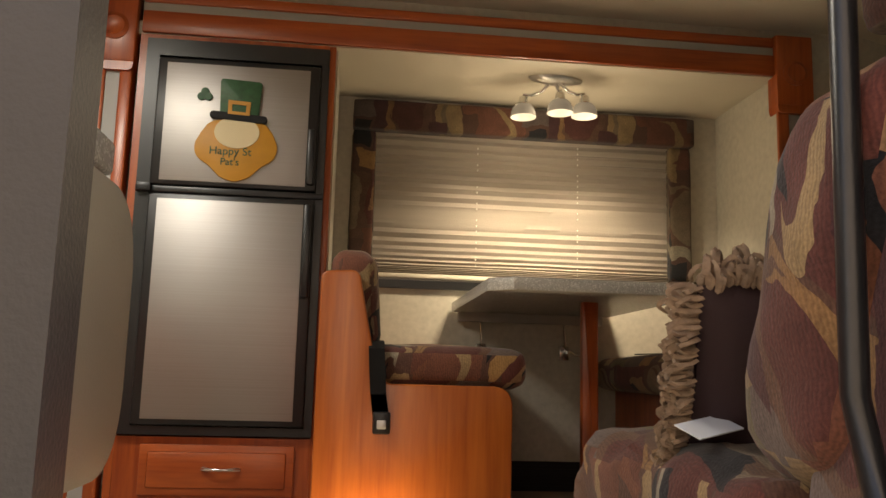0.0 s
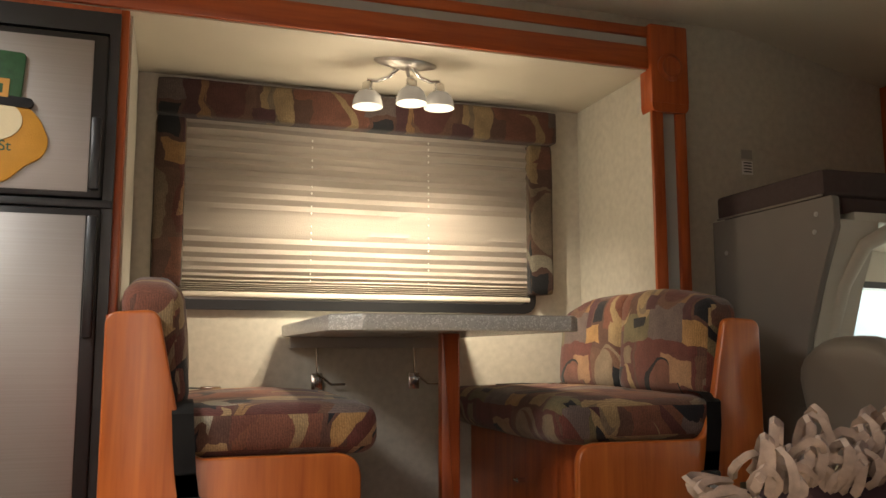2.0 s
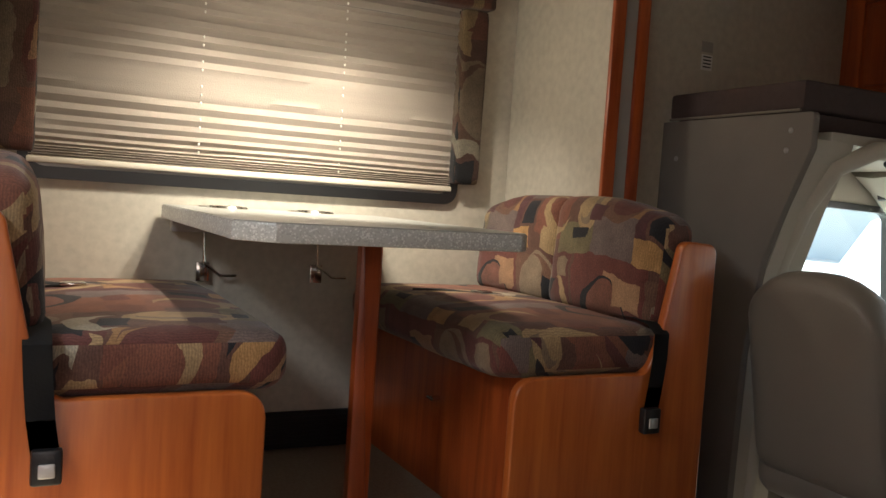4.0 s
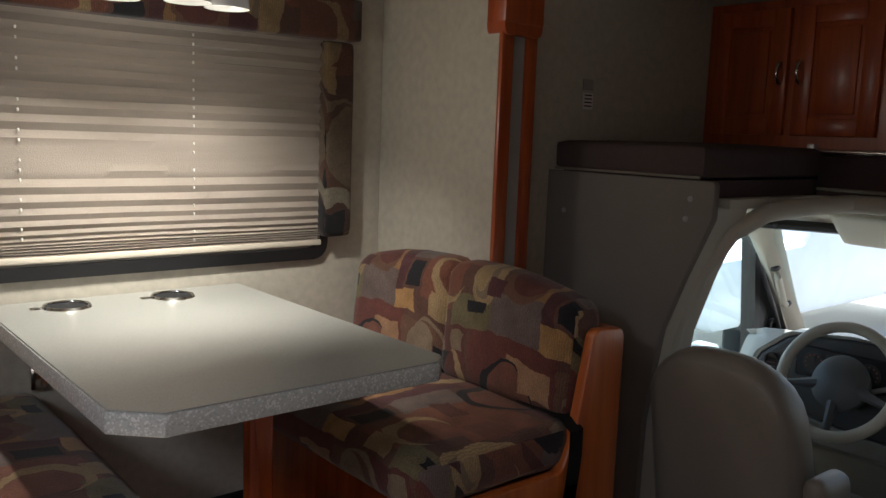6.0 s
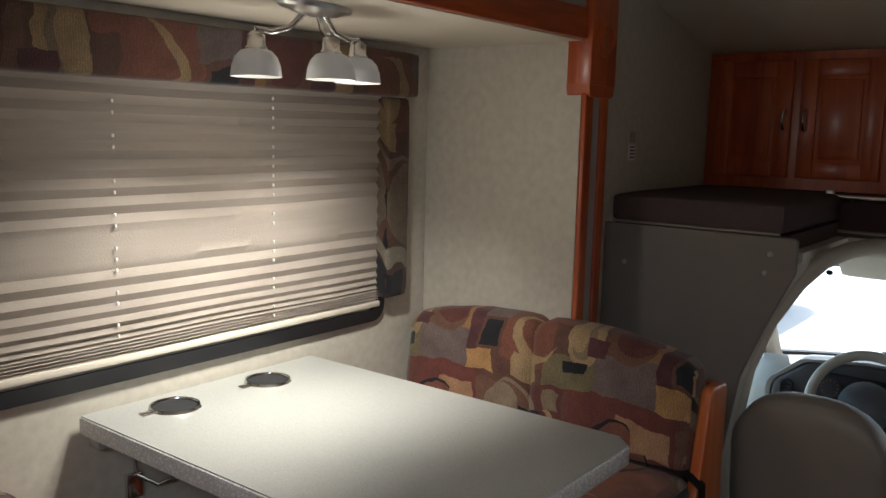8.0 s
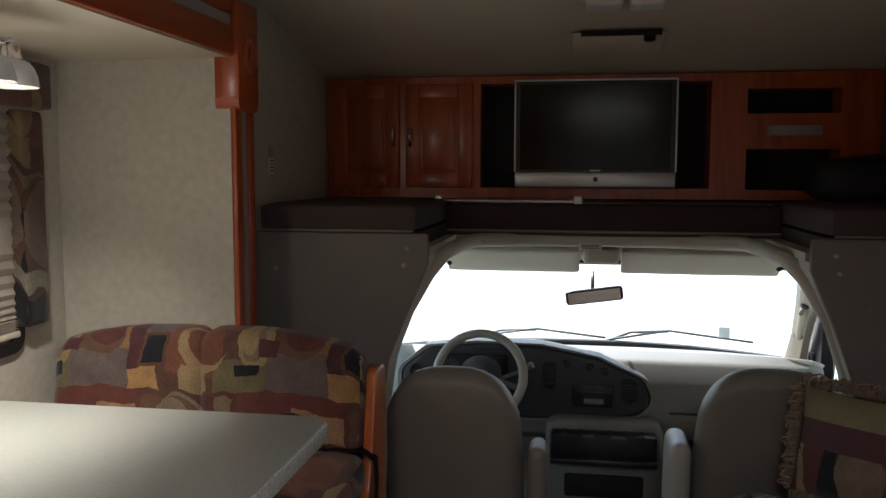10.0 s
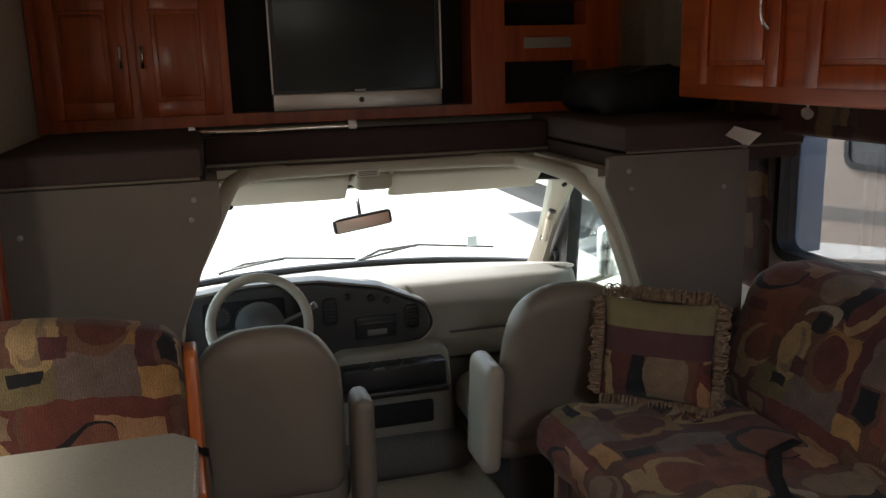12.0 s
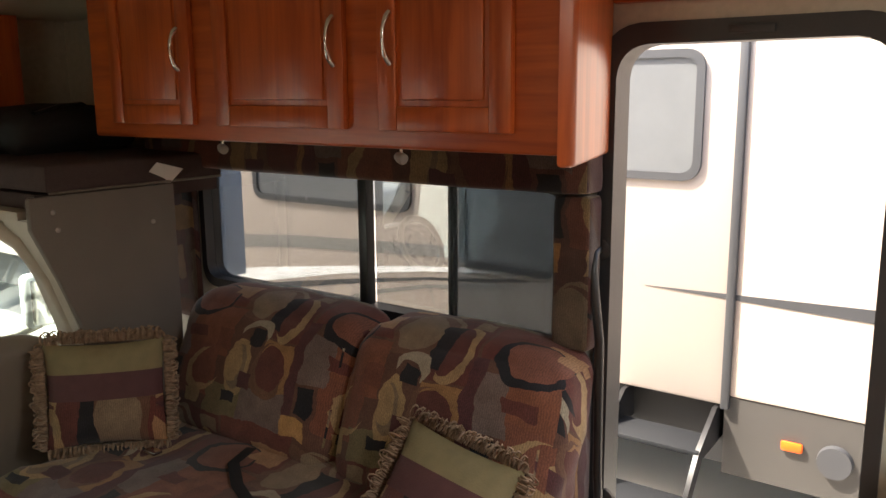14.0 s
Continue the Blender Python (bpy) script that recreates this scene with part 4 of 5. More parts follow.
def cushion(m, label, stripes):
    """A fringed throw cushion, built flat in its own plane and then stood up by m."""
    c = new("throw_cushion")
    c.matrix_world = m
    BASE[c] = Vector((0, 0, 0))
    tagged(c, label, "cushion", "sofa cushions")
    w, h = 0.17, 0.155

    def puffed(y0, y1, sides):
        bm = bmesh.new()
        nx, ny = 14, max(4, int((y1 - y0) / 0.02))
        for side in sides:
            rows = []
            for i in range(nx + 1):
                row = []
                for j in range(ny + 1):
                    x, y = -w + 2 * w * i / nx, y0 + (y1 - y0) * j / ny
                    t = max(0, (1 - (x / w) ** 2) * (1 - (y / h) ** 2)) ** 0.55
                    pin = 1 - 0.07 * (1 - abs(x / w) ** 2) * (abs(y / h) ** 4)
                    row.append(bm.verts.new((x * (1 - 0.06 * (1 - (y / h) ** 2) * (x / w) ** 4), y * pin, side * (0.055 * t + 0.004) + 0.003 * noise.noise((x * 20, y * 20, side)))))
                rows.append(row)
            for a, b in zip(rows, rows[1:]):
                for j in range(ny):
                    bm.faces.new((a[j], b[j], b[j + 1], a[j + 1]) if side > 0 else (a[j], a[j + 1], b[j + 1], b[j]))
        return bm
    for nm, y0, y1, mt, lb in stripes:
        part(nm, puffed(y0 * h, y1 * h, (1,)), mt, c, lb)
    part("back", puffed(-h, h, (-1,)), DARKPLUM, c, "plain dark plum back")
    rnd = random.Random(5)
    bm = bmesh.new()
    for k in range(560):
        t = k / 560 * 4
        s, u = int(t), (t % 1) * 2 - 1
        p = [(u * w, h), (w, -u * h), (-u * w, -h), (-w, u * h)][s]
        d = Vector([(0, 1, 0), (1, 0, 0), (0, -1, 0), (-1, 0, 0)][s])
        side = Vector((-d.y, d.x, 0)) * rnd.uniform(-1, 1) + Vector((0, 0, rnd.uniform(-1, 1)))
        side = side.normalized() * rnd.uniform(0.008, 0.014)
        base = Vector((p[0] * 0.97, p[1] * 0.97, rnd.uniform(-0.016, 0.016)))
        out_ = d * rnd.uniform(0.022, 0.042) + Vector((0, 0, rnd.uniform(-0.014, 0.014)))
        rings = []
        for k2 in range(8):
            a2 = radians(-40 + 260 * k2 / 7)
            q = base + out_ * (0.45 + 0.55 * math.sin(a2)) + side * math.cos(a2)
            rings.append([bm.verts.new(q + Vector((math.cos(a) * 0.0027, math.sin(a) * 0.0027, math.sin(a + 1) * 0.0027))) for a in (0, 1.57, 3.14, 4.71)])
        for a, b in zip(rings, rings[1:]):
            for j in range(4):
                bm.faces.new((a[j], a[(j + 1) % 4], b[(j + 1) % 4], b[j]))
    part("fringe", bm, FRINGE, c, "twisted loop fringe")
    return c


OLIVE = mat("olive_velvet", (0.20, 0.17, 0.09), 0.8, var=0.25, scale=25, bump=0.3)
PLUM = mat("plum_velvet", (0.085, 0.035, 0.038), 0.8, var=0.2, scale=25, bump=0.3)
FRINGE = mat("fringe", (0.27, 0.19, 0.13), 0.9, var=0.75, scale=75, bump=0)
DARKPLUM = mat("dark_plum", (0.035, 0.016, 0.019), 0.75, var=0.2)
STR = (("olive_band", 0.42, 1.0, OLIVE, "olive velvet band"), ("plum_band", -0.08, 0.42, PLUM, "plum velvet band"), ("patchwork_band", -1.0, -0.08, FABRIC, "patchwork band"))


def plane_at(mid, right, up):
    r, u = Vector(right).normalized(), Vector(up)
    n = r.cross(u).normalized()
    u = n.cross(r)
    return Matrix(((r.x, u.x, n.x, mid[0]), (r.y, u.y, n.y, mid[1]), (r.z, u.z, n.z, mid[2]), (0, 0, 0, 1)))


cushion(plane_at((2.09, 1.085, 0.55), (-0.66, -0.75, 0), (0.16, -0.12, 1)), "fringed olive, plum and patchwork cushion against the sofa back", STR)
cushion(plane_at((0.962, 0.955, 0.474), (-0.99, 0.075, -0.12), (-0.10, -0.56, 0.82)), "fringed olive and plum cushion leaning at the sofa end", STR)

# ---- entry door opening, grab handle ----
ed = thing("door_1", (0.46, WR, FLOOR), "open entry doorway with rounded dark frame", "doorway", kind="structure")
DX = rounded([(-0.10, FLOOR - 0.05), (0.83, FLOOR - 0.05), (0.83, 1.62), (-0.10, 1.62)], [0, 0, 0.10, 0.10], 6)
DO = rounded([(0.125, FLOOR), (0.81, FLOOR), (0.81, 1.58), (0.125, 1.58)], [0, 0, 0.10, 0.10], 6)
DJ = rounded([(0.160, FLOOR), (0.768, FLOOR), (0.768, 1.530), (0.160, 1.530)], [0, 0, 0.08, 0.08], 6)
DI = rounded([(0.168, FLOOR), (0.768, FLOOR), (0.768, 1.530), (0.168, 1.530)], [0, 0, 0.08, 0.08], 6)
part("door_frame", join(frame_of(DX, DI, "y", WR - 0.07, WR - 0.052), frame_of(DO, DJ, "y", WR - 0.052, WR + 0.012)), mat("door_frame_paint", (0.028, 0.028, 0.03), 0.4), ed)
part("header_board", box(0.0, 0.775, WR + 0.001, WR + 0.035, 1.625, 1.70, 0.006), CHERRY_X, ed, "cherry board over the doorway")
part("latch_plate", box(0.40, 0.50, WR + 0.0125, WR + 0.022, 1.545, 1.565, 0.004), DARKDASH, ed)
gh = thing("grab_handle", (0.80, WR + 0.05, 0.40), "glossy black grab handle beside the entry door", "handle")
part("bar", tube([(0.80, WR + 0.01, 1.03), (0.795, WR + 0.05, 1.02), (0.79, WR + 0.065, 0.98), (0.765, WR + 0.07, 0.80), (0.76, WR + 0.07, 0.45), (0.765, WR + 0.05, 0.36), (0.77, WR + 0.01, 0.34)], 0.012, 12, 1.0, (1, 0, 0)), BLACK, gh)
part("mount", lathe([(0, 0), (0.032, 0), (0.032, 0.01), (0.018, 0.02), (0, 0.022)], (0.80, WR, 1.025), (0, 1, 0), 20), BLACK, gh)
part("mount", lathe([(0, 0), (0.032, 0), (0.032, 0.01), (0.018, 0.02), (0, 0.022)], (0.772, WR, 0.345), (0, 1, 0), 20), BLACK, gh)

# ---- kitchen counter by the door ----
kc = thing("kitchen_counter", (-0.9, 0.8, FLOOR), "kitchen counter with speckled top and pale folded flap", "counter")
part("cabinet", box(-2.0, -0.03, WR + 0.002, 0.93, FLOOR, 0.694), CHERRY_Z, kc)
part("worktop", box(-2.0, 0.040, WR + 0.002, 0.955, 0.695, 0.738, 0.006), GRANITE, kc, "speckled granite-look worktop")
part("flap", prism(rounded([(WR + 0.06, 0.315), (1.10, 0.315), (1.10, 0.692), (WR + 0.06, 0.692)], [0.05, 0.11, 0.11, 0.03], 8), "x", 0.016, 0.038, 0.005), LEAF, kc, "pale folded-down counter flap")

# ---- rear partition behind the counter ----
solid("partition", box(-2.2, -1.92, 2.2, WL, FLOOR, CEILZ), CHERRY_Z, "", "", kind="structure")
# unseen window, added to let more daylight into the room
wn = thing("fill_window_3", (-1.025, WR, 0.98), "unseen black-framed window over the kitchen counter, added for fill light", "window", kind="structure")
part("window_frame", frame_of([(-1.73, 0.95), (-0.32, 0.95), (-0.32, 1.53), (-1.73, 1.53)], [(-1.7, 0.98), (-0.35, 0.98), (-0.35, 1.50), (-1.7, 1.50)], "y", WR - 0.06, WR + 0.012), BLACK, wn)
pn = part("pane", box(-1.7, -0.35, WR - 0.03, WR - 0.027, 0.98, 1.50), GLASS, wn)
pn.visible_shadow = False
# unseen vent, added to brighten the room from above
rv = thing("fill_vent", (-0.8, 1.65, CEILZ), "unseen roof vent with clear cover, added for fill light", "window", kind="structure")
part("window_frame", frame_of([(-1.14, 1.31), (-0.46, 1.31), (-0.46, 1.99), (-1.14, 1.99)], [(-1.095, 1.355), (-0.505, 1.355), (-0.505, 1.945), (-1.095, 1.945)], "z", CEILZ - 0.02, CEILZ - 0.001), CEIL, rv)
pn = part("pane", box(-1.10, -0.50, 1.35, 1.95, 1.93, 1.933), GLASS, rv)
pn.visible_shadow = False
# fill lamp in the added roof vent, in place of the sky's light
for at, aim, wd, ht, watts in (((-0.8, 1.65, 1.922), (-0.8, 1.65, 0), 0.55, 0.55, 7.5),):
    day = new("vent_fill_lamp", bpy.data.lights.new("vent_fill_lamp", 'AREA'))
    day.data.shape, day.data.size, day.data.size_y, day.data.energy, day.data.color = 'RECTANGLE', wd, ht, watts, (0.95, 0.98, 1.0)
    day.matrix_world = look(at, aim)

# ---- cab ----
CY0, CY1, CM = 0.85, 2.79, 1.82
solid("cab_floor", join(box(2.30, 3.9, 0.78, 2.86, -0.20, -0.12), box(2.30, 2.34, WR, WL, -0.2, FLOOR)), CARPET, "", "", kind="structure")


def pillar_cover(y, s):
    """A moulded strip from the dashboard's corner up to the headliner; it widens at both ends."""
    bm = bmesh.new()
    rings = []
    for x, z, inner, outer in ((3.60, 0.40, 0.110, 0.0), (3.54, 0.47, 0.090, 0.0), (3.44, 0.605, 0.088, 0.012), (3.32, 0.755, 0.105, 0.016), (3.20, 0.885, 0.130, 0.016), (3.11, 0.965, 0.160, 0.0), (3.00, 1.030, 0.195, 0.0)):
        ring = []
        for w, lift in ((inner, -0.030), (inner - 0.012, 0.004), (inner - 0.04, 0.022), ((inner + outer) / 2, 0.030), (outer + 0.03, 0.022), (outer, 0.0), (outer, -0.030)):
            ring.append(bm.verts.new((x - lift * 0.62, y - s * w, z - lift * 0.78)))
        rings.append(ring)
    for p, q in zip(rings, rings[1:]):
        for k in range(6):
            bm.faces.new((p[k], p[k + 1], q[k + 1], q[k]))
        bm.faces.new((p[6], p[0], q[0], q[6]))
    bm.faces.new(rings[0][::-1])
    bm.faces.new(rings[-1])
    bmesh.ops.recalc_face_normals(bm, faces=bm.faces)
    return bm


for y, s in ((CY1, 1), (CY0, -1)):
    a, b = sorted((y, y + s * 0.05))
    cd = thing("cab_door", (2.9, y, -0.2), "beige vinyl cab door with a large window", "door", "cab doors")
    part("door_panel", box(2.28, 3.85, a, b, -0.2, 0.325, 0.01), CABVINYL, cd)
    part("rear_pillar", prism([(2.28, 0.325), (2.42, 0.325), (2.42, 0.82), (2.52, 0.925), (2.28, 1.09)], "y", a, b), CABTRIM, cd)
    part("top_rail", prism([(2.28, 1.09), (2.52, 0.915), (3.20, 0.905), (3.2, 1.09)], "y", a + 0.001, b - 0.001), CABTRIM, cd)
    SO = rounded([(2.40, 0.31), (3.37, 0.31), (3.30, 0.915), (2.42, 0.935)], [0.04, 0.02, 0.05, 0.12], 5)
    SI = rounded([(2.43, 0.34), (3.33, 0.34), (3.26, 0.892), (2.45, 0.910)], [0.03, 0.02, 0.04, 0.10], 5)
    part("window_seal", frame_of(SO, SI, "y", a - 0.004, b + 0.004), BLACK, cd)
    part("vent_corner", prism(rounded([(3.36, 0.29), (3.64, 0.33), (3.40, 0.87), (3.295, 0.93)], [0, 0.03, 0.03, 0.02], 4), "y", a + 0.004, b - 0.004, 0.008), BLACK, cd, "black triangular corner")
    part("corner_vent", frame_of(rounded([(3.42, 0.40), (3.51, 0.40), (3.46, 0.55), (3.41, 0.55)], 0.02, 4), rounded([(3.432, 0.415), (3.497, 0.415), (3.452, 0.535), (3.421, 0.535)], 0.015, 4), "y", *sorted((y - s * 0.012, y + s * 0.004))), DARKDASH, cd)
    p = part("pane", prism([(2.42, 0.32), (3.36, 0.32), (3.29, 0.91), (2.44, 0.93)], "y", (a + b) / 2, (a + b) / 2 + 0.004), GLASS, cd)
    p.visible_shadow = False
    part("arm_rest", box(2.6, 3.3, *sorted((y - s * 0.001, y - s * 0.06)), 0.14, 0.21, 0.02), CABVINYL, cd)
    pl = thing("front_pillar", (3.5, y, 0.4), "cream moulded windshield pillar with grab handle", "pillar", "windshield pillars")
    part("cover", pillar_cover(y, s), CABTRIM, pl)
    part("grab_bar", tube([(3.41, y - s * 0.070, 0.62), (3.37, y - s * 0.080, 0.635), (3.29, y - s * 0.090, 0.74), (3.29, y - s * 0.080, 0.78)], 0.013, 10), CABTRIM, pl)
    for q in ((3.41, y - s * 0.070, 0.625), (3.285, y - s * 0.080, 0.775)):
        part("handle_mount", lathe([(0, 0), (0.02, 0), (0.016, 0.012), (0, 0.014)], q, (-0.6, 0, 0.8), 14), DARKDASH, pl)
    # outside mirror
    mz = 0.26 if s > 0 else 0.0
    em = thing("wing_mirror", (3.35, y + s * 0.28, 0.35), "tall pale wing mirror outside the cab window", "mirror", "wing mirrors")
    part("arm", tube([(3.5, y + s * 0.06, 0.36), (3.42, y + s * 0.16, 0.40 - mz / 2), (3.38, y + s * 0.26, 0.44 - mz)], 0.02, 10), CABTRIM, em)
    part("housing", pad(3.36, 3.44, *sorted((y + s * 0.20, y + s * 0.32)), 0.42 - mz, 0.66 - mz, 0.03, 0.01, 6, 0), mat("mirror_shell", (0.62, 0.62, 0.6), 0.4), em)
    part("glass", box(3.352, 3.360, *sorted((y + s * 0.215, y + s * 0.305)), 0.44 - mz, 0.64 - mz, 0.002), CHROME, em, "mirror glass")
# arch of the opening behind the seats
ar = thing("cab_arch", (2.34, CM, 1.0), "cream moulded arch round the cab opening", "trim")
leg = [(2.325, -0.195, -0.10), (2.325, -0.190, 0.45), (2.325, -0.148, 0.72), (2.33, -0.088, 0.875), (2.36, -0.026, 0.99), (2.47, 0.010, 1.045), (2.66, 0.040, 1.062), (2.80, 0.085, 1.068)]
arch = [(x, 2.327 - d, z) for x, d, z in leg] + [(2.855, 2.1, 1.068), (2.865, 1.76, 1.07), (2.855, 1.42, 1.068)] + [(x, 1.188 + d, z) for x, d, z in leg[::-1]]
part("moulding", tube(arch, 0.026, 14, 1.0, (1, 0, 0)), CABTRIM, ar)
edge = [(-0.185, FLOOR), (-0.172, 0.45), (-0.135, 0.70), (-0.078, 0.87), (-0.012, 1.02), (-0.004, 1.06)]
for y1, sg in ((2.327, -1), (1.188, 1)):
    inner = [(y1 + sg * d, z) for d, z in edge]
    part("liner", prism(inner + [(y - sg * 0.008, z) for y, z in inner[::-1]], "x", 2.258, 2.40), CABTRIM, ar, "cream liner behind the bulkhead edge")
for q in ((2.50, 2.300, 1.012), (2.50, 1.215, 1.012)):
    part("fastener", lathe([(0, 0.004), (0.008, 0.003), (0.010, 0)], q, (-0.8, 0, -0.5), 12), DARKDASH, ar)
solid("cab_headliner", join(prism([(2.85, 1.055), (3.02, 1.035), (3.14, 0.985), (3.2, 0.94), (3.2, 1.084), (2.85, 1.084)], "y", CY0, CY1), prism([(2.31, 1.06), (2.70, 1.05), (3.0, 1.03), (3.0, 1.084), (2.31, 1.084)], "y", 2.33, CY1), prism([(2.31, 1.06), (2.70, 1.05), (3.0, 1.03), (3.0, 1.084), (2.31, 1.084)], "y", CY0, 1.185)), CABTRIM, "", "", kind="structure")
# visors, roof console, label
for y0, y1 in ((1.855, 2.40), (1.075, 1.69)):
    vi = thing("sun_visor", (3.08, (y0 + y1) / 2, 0.93), "padded beige sun visor folded up", "sun visor", "sun visors")
    part("pad", turned(pad(-0.085, 0.085, y0, y1, -0.013, 0.013, 0.012, 0.004, 8, 0.001), Matrix.Translation((3.07, 0, 0.972)) @ Matrix.Rotation(radians(38), 4, 'Y')), CABTRIM, vi)
    part("hinge", rod((3.13, y0 + 0.02, 0.965), (3.13, y1 - 0.02, 0.965), 0.007), CABVINYL, vi)
rc = thing("roof_console", (3.05, 1.772, 0.96), "small beige roof console above the mirror", "console")
part("body", pad(2.95, 3.14, 1.70, 1.845, 0.965, 1.03, 0.025, 0.006, 7, 0), CABTRIM, rc)
part("label", box(2.83, 2.836, 1.775, 1.86, 1.035, 1.062, 0.001), mat("label_paper", (0.62, 0.60, 0.52), 0.6), rc, "pale paper label")
part("print_line", join(*[box(2.828, 2.8298, 1.785, 1.85, 1.04 + 0.006 * k, 1.0425 + 0.006 * k) for k in range(3)]), DARKDASH, rc)
mi = thing("rear_view_mirror", (3.14, 1.79, 0.78), "dark rear view mirror on the windshield", "mirror")
part("housing", turned(pad(-0.016, 0.016, -0.118, 0.118, -0.030, 0.030, 0.014, 0.004, 7, 0), Matrix.Translation((3.14, 1.793, 0.818)) @ Matrix.Rotation(radians(-8), 4, 'X')), BLACK, mi)
part("glass", turned(box(-0.0185, -0.0165, -0.106, 0.106, -0.022, 0.022), Matrix.Translation((3.14, 1.793, 0.818)) @ Matrix.Rotation(radians(-8), 4, 'X')), CHROME, mi, "mirror glass")
part("stem", tube([(3.15, 1.80, 0.835), (3.17, 1.80, 0.87), (3.20, 1.80, 0.90), (3.24, 1.80, 0.905)], 0.008, 8), BLACK, mi)
ws = thing("windshield", (3.5, CM, 0.45), "wide raked clear windshield above the dashboard", "windshield")


def bowed(y, top):
    """Where the glass lies at y along its head or its foot: the corners sweep back."""
    t = (abs(y - CM) / 0.94) ** 2.4
    return (3.19 - 0.10 * t, y, 0.962 - 0.01 * t) if top else (3.84 - 0.29 * t, y, 0.478)


bm = bmesh.new()
cols = []
for k in range(25):
    y = CM - 0.94 + 1.88 * k / 24
    p, q = Vector(bowed(y, True)), Vector(bowed(y, False))
    cols.append([bm.verts.new(p.lerp(q, j / 6) + Vector((0.5, 0, 0.6)) * 0.05 * (j / 6) * (1 - j / 6)) for j in range(7)])
for a, c in zip(cols, cols[1:]):
    for j in range(6):
        bm.faces.new((a[j], a[j + 1], c[j + 1], c[j]))
p = part("pane", bm, GLASS, ws)
p.visible_shadow = False
ROWY = [CM - 0.92 + 1.84 * k / 16 for k in range(17)]
part("top_seal", tube([bowed(y, True) for y in ROWY], 0.018, 8), BLACK, ws)
part("bottom_seal", tube([bowed(y, False) for y in ROWY], 0.018, 8), BLACK, ws)
part("sticker", box(3.655, 3.659, 1.16, 1.21, 0.56, 0.61), mat("sticker", (0.45, 0.48, 0.5), 0.5), ws, "small inspection sticker")
for y0, y1, lift in ((2.36, 1.72, 0.02), (1.72, 1.02, 0.03)):
    wi = thing("wiper", (3.84, y0, 0.49), "black windshield wiper resting on the glass", "wiper", "wipers")
    part("arm", tube([(3.86, y0, 0.485), (3.83, y0 - 0.12, 0.51 + lift), (3.80, y0 - 0.3, 0.525 + lift)], 0.008, 8), BLACK, wi)
    part("blade", tube([(3.82, y0 - 0.02, 0.502), (3.80, y0 - 0.3, 0.528 + lift), (3.83, y1, 0.508)], 0.006, 8), BLACK, wi)

da = thing("dashboard", (3.3, CM, -0.1), "beige dashboard with dark curved instrument panel", "dashboard")
prof = [(2.99, 0.27), (2.955, 0.36), (2.97, 0.49), (3.03, 0.575), (3.12, 0.60), (3.4, 0.555), (3.86, 0.455), (3.86, -0.1), (3.2, -0.1), (3.12, 0.22)]
outline = rounded(prof, [0.02, 0.04, 0.05, 0.05, 0.05, 0.05, 0, 0, 0.05, 0.03], 5)
bm = bmesh.new()
slices = []
for y, k, back in ((0.872, 0.42, 0.16), (0.90, 0.50, 0.10), (0.95, 0.60, 0.03), (1.05, 0.76, 0.0), (1.30, 0.93, 0.0), (1.60, 0.99, 0.0), (2.05, 0.99, 0.0), (2.34, 0.93, 0.0), (2.55, 0.78, 0.0), (2.64, 0.66, 0.05), (2.70, 0.56, 0.13), (2.768, 0.44, 0.20)):
    slices.append([bm.verts.new((2.95 + back + (x - 2.95) * (k if x > 3.05 else 1), y, z - back * 0.3 * (z > 0.3))) for x, z in outline])
for a, c in zip(slices, slices[1:]):
    for j in range(len(outline)):
        bm.faces.new((a[j], a[(j + 1) % len(outline)], c[(j + 1) % len(outline)], c[j]))
bm.faces.new(slices[0][::-1])
bm.faces.new(slices[-1])
bmesh.ops.recalc_face_normals(bm, faces=bm.faces)
part("body", bm, DASHTOP, da)
part("seam", join(box(2.945, 2.954, 0.88, 1.50, 0.385, 0.392)), DARKDASH, da)
hood = [(2.56, 0.39), (2.565, 0.53), (2.45, 0.622), (2.25, 0.645), (2.0, 0.64), (1.78, 0.60), (1.60, 0.52), (1.56, 0.43), (1.62, 0.375), (1.8, 0.35), (2.2, 0.345)]
ip = part("instrument_panel", prism(rounded(hood, 0.06, 5), "x", 2.935, 3.05, 0.018, 3), DARKDASH, da, "dark curved instrument surround")
part("rim", frame_of(rounded([((y - 2.03) * 1.03 + 2.03, (z - 0.49) * 1.06 + 0.49) for y, z in hood], 0.06, 5), rounded(hood, 0.06, 5), "x", 2.938, 3.02), DASHTOP, da)
for y, z, hy, hz in ((1.965, 0.525, 0.028, 0.052), (1.655, 0.475, 0.03, 0.048), (2.505, 0.50, 0.022, 0.05), (1.00, 0.485, 0.026, 0.045)):
    part("air_vent", join(frame_of(rounded([(y - hy, z - hz), (y + hy, z - hz), (y + hy, z + hz), (y - hy, z + hz)], 0.02, 4), rounded([(y - hy * 0.8, z - hz * 0.88), (y + hy * 0.8, z - hz * 0.88), (y + hy * 0.8, z + hz * 0.88), (y - hy * 0.8, z + hz * 0.88)], 0.016, 4), "x", 2.922, 2.94),
                         *[box(2.926, 2.94, y - hy * 0.8, y + hy * 0.8, z - hz * 0.8 + k * hz * 0.27, z - hz * 0.8 + k * hz * 0.27 + 0.003) for k in range(7)]), BLACK, ip)
part("radio", join(box(2.926, 2.94, 1.715, 1.875, 0.405, 0.49, 0.004), box(2.921, 2.93, 1.725, 1.865, 0.455, 0.468, 0.002)), BLACK, ip)
part("radio_display", box(2.923, 2.9275, 1.755, 1.83, 0.418, 0.44, 0.001), mat("display", (0.16, 0.17, 0.16), 0.3), ip, "pale radio display")
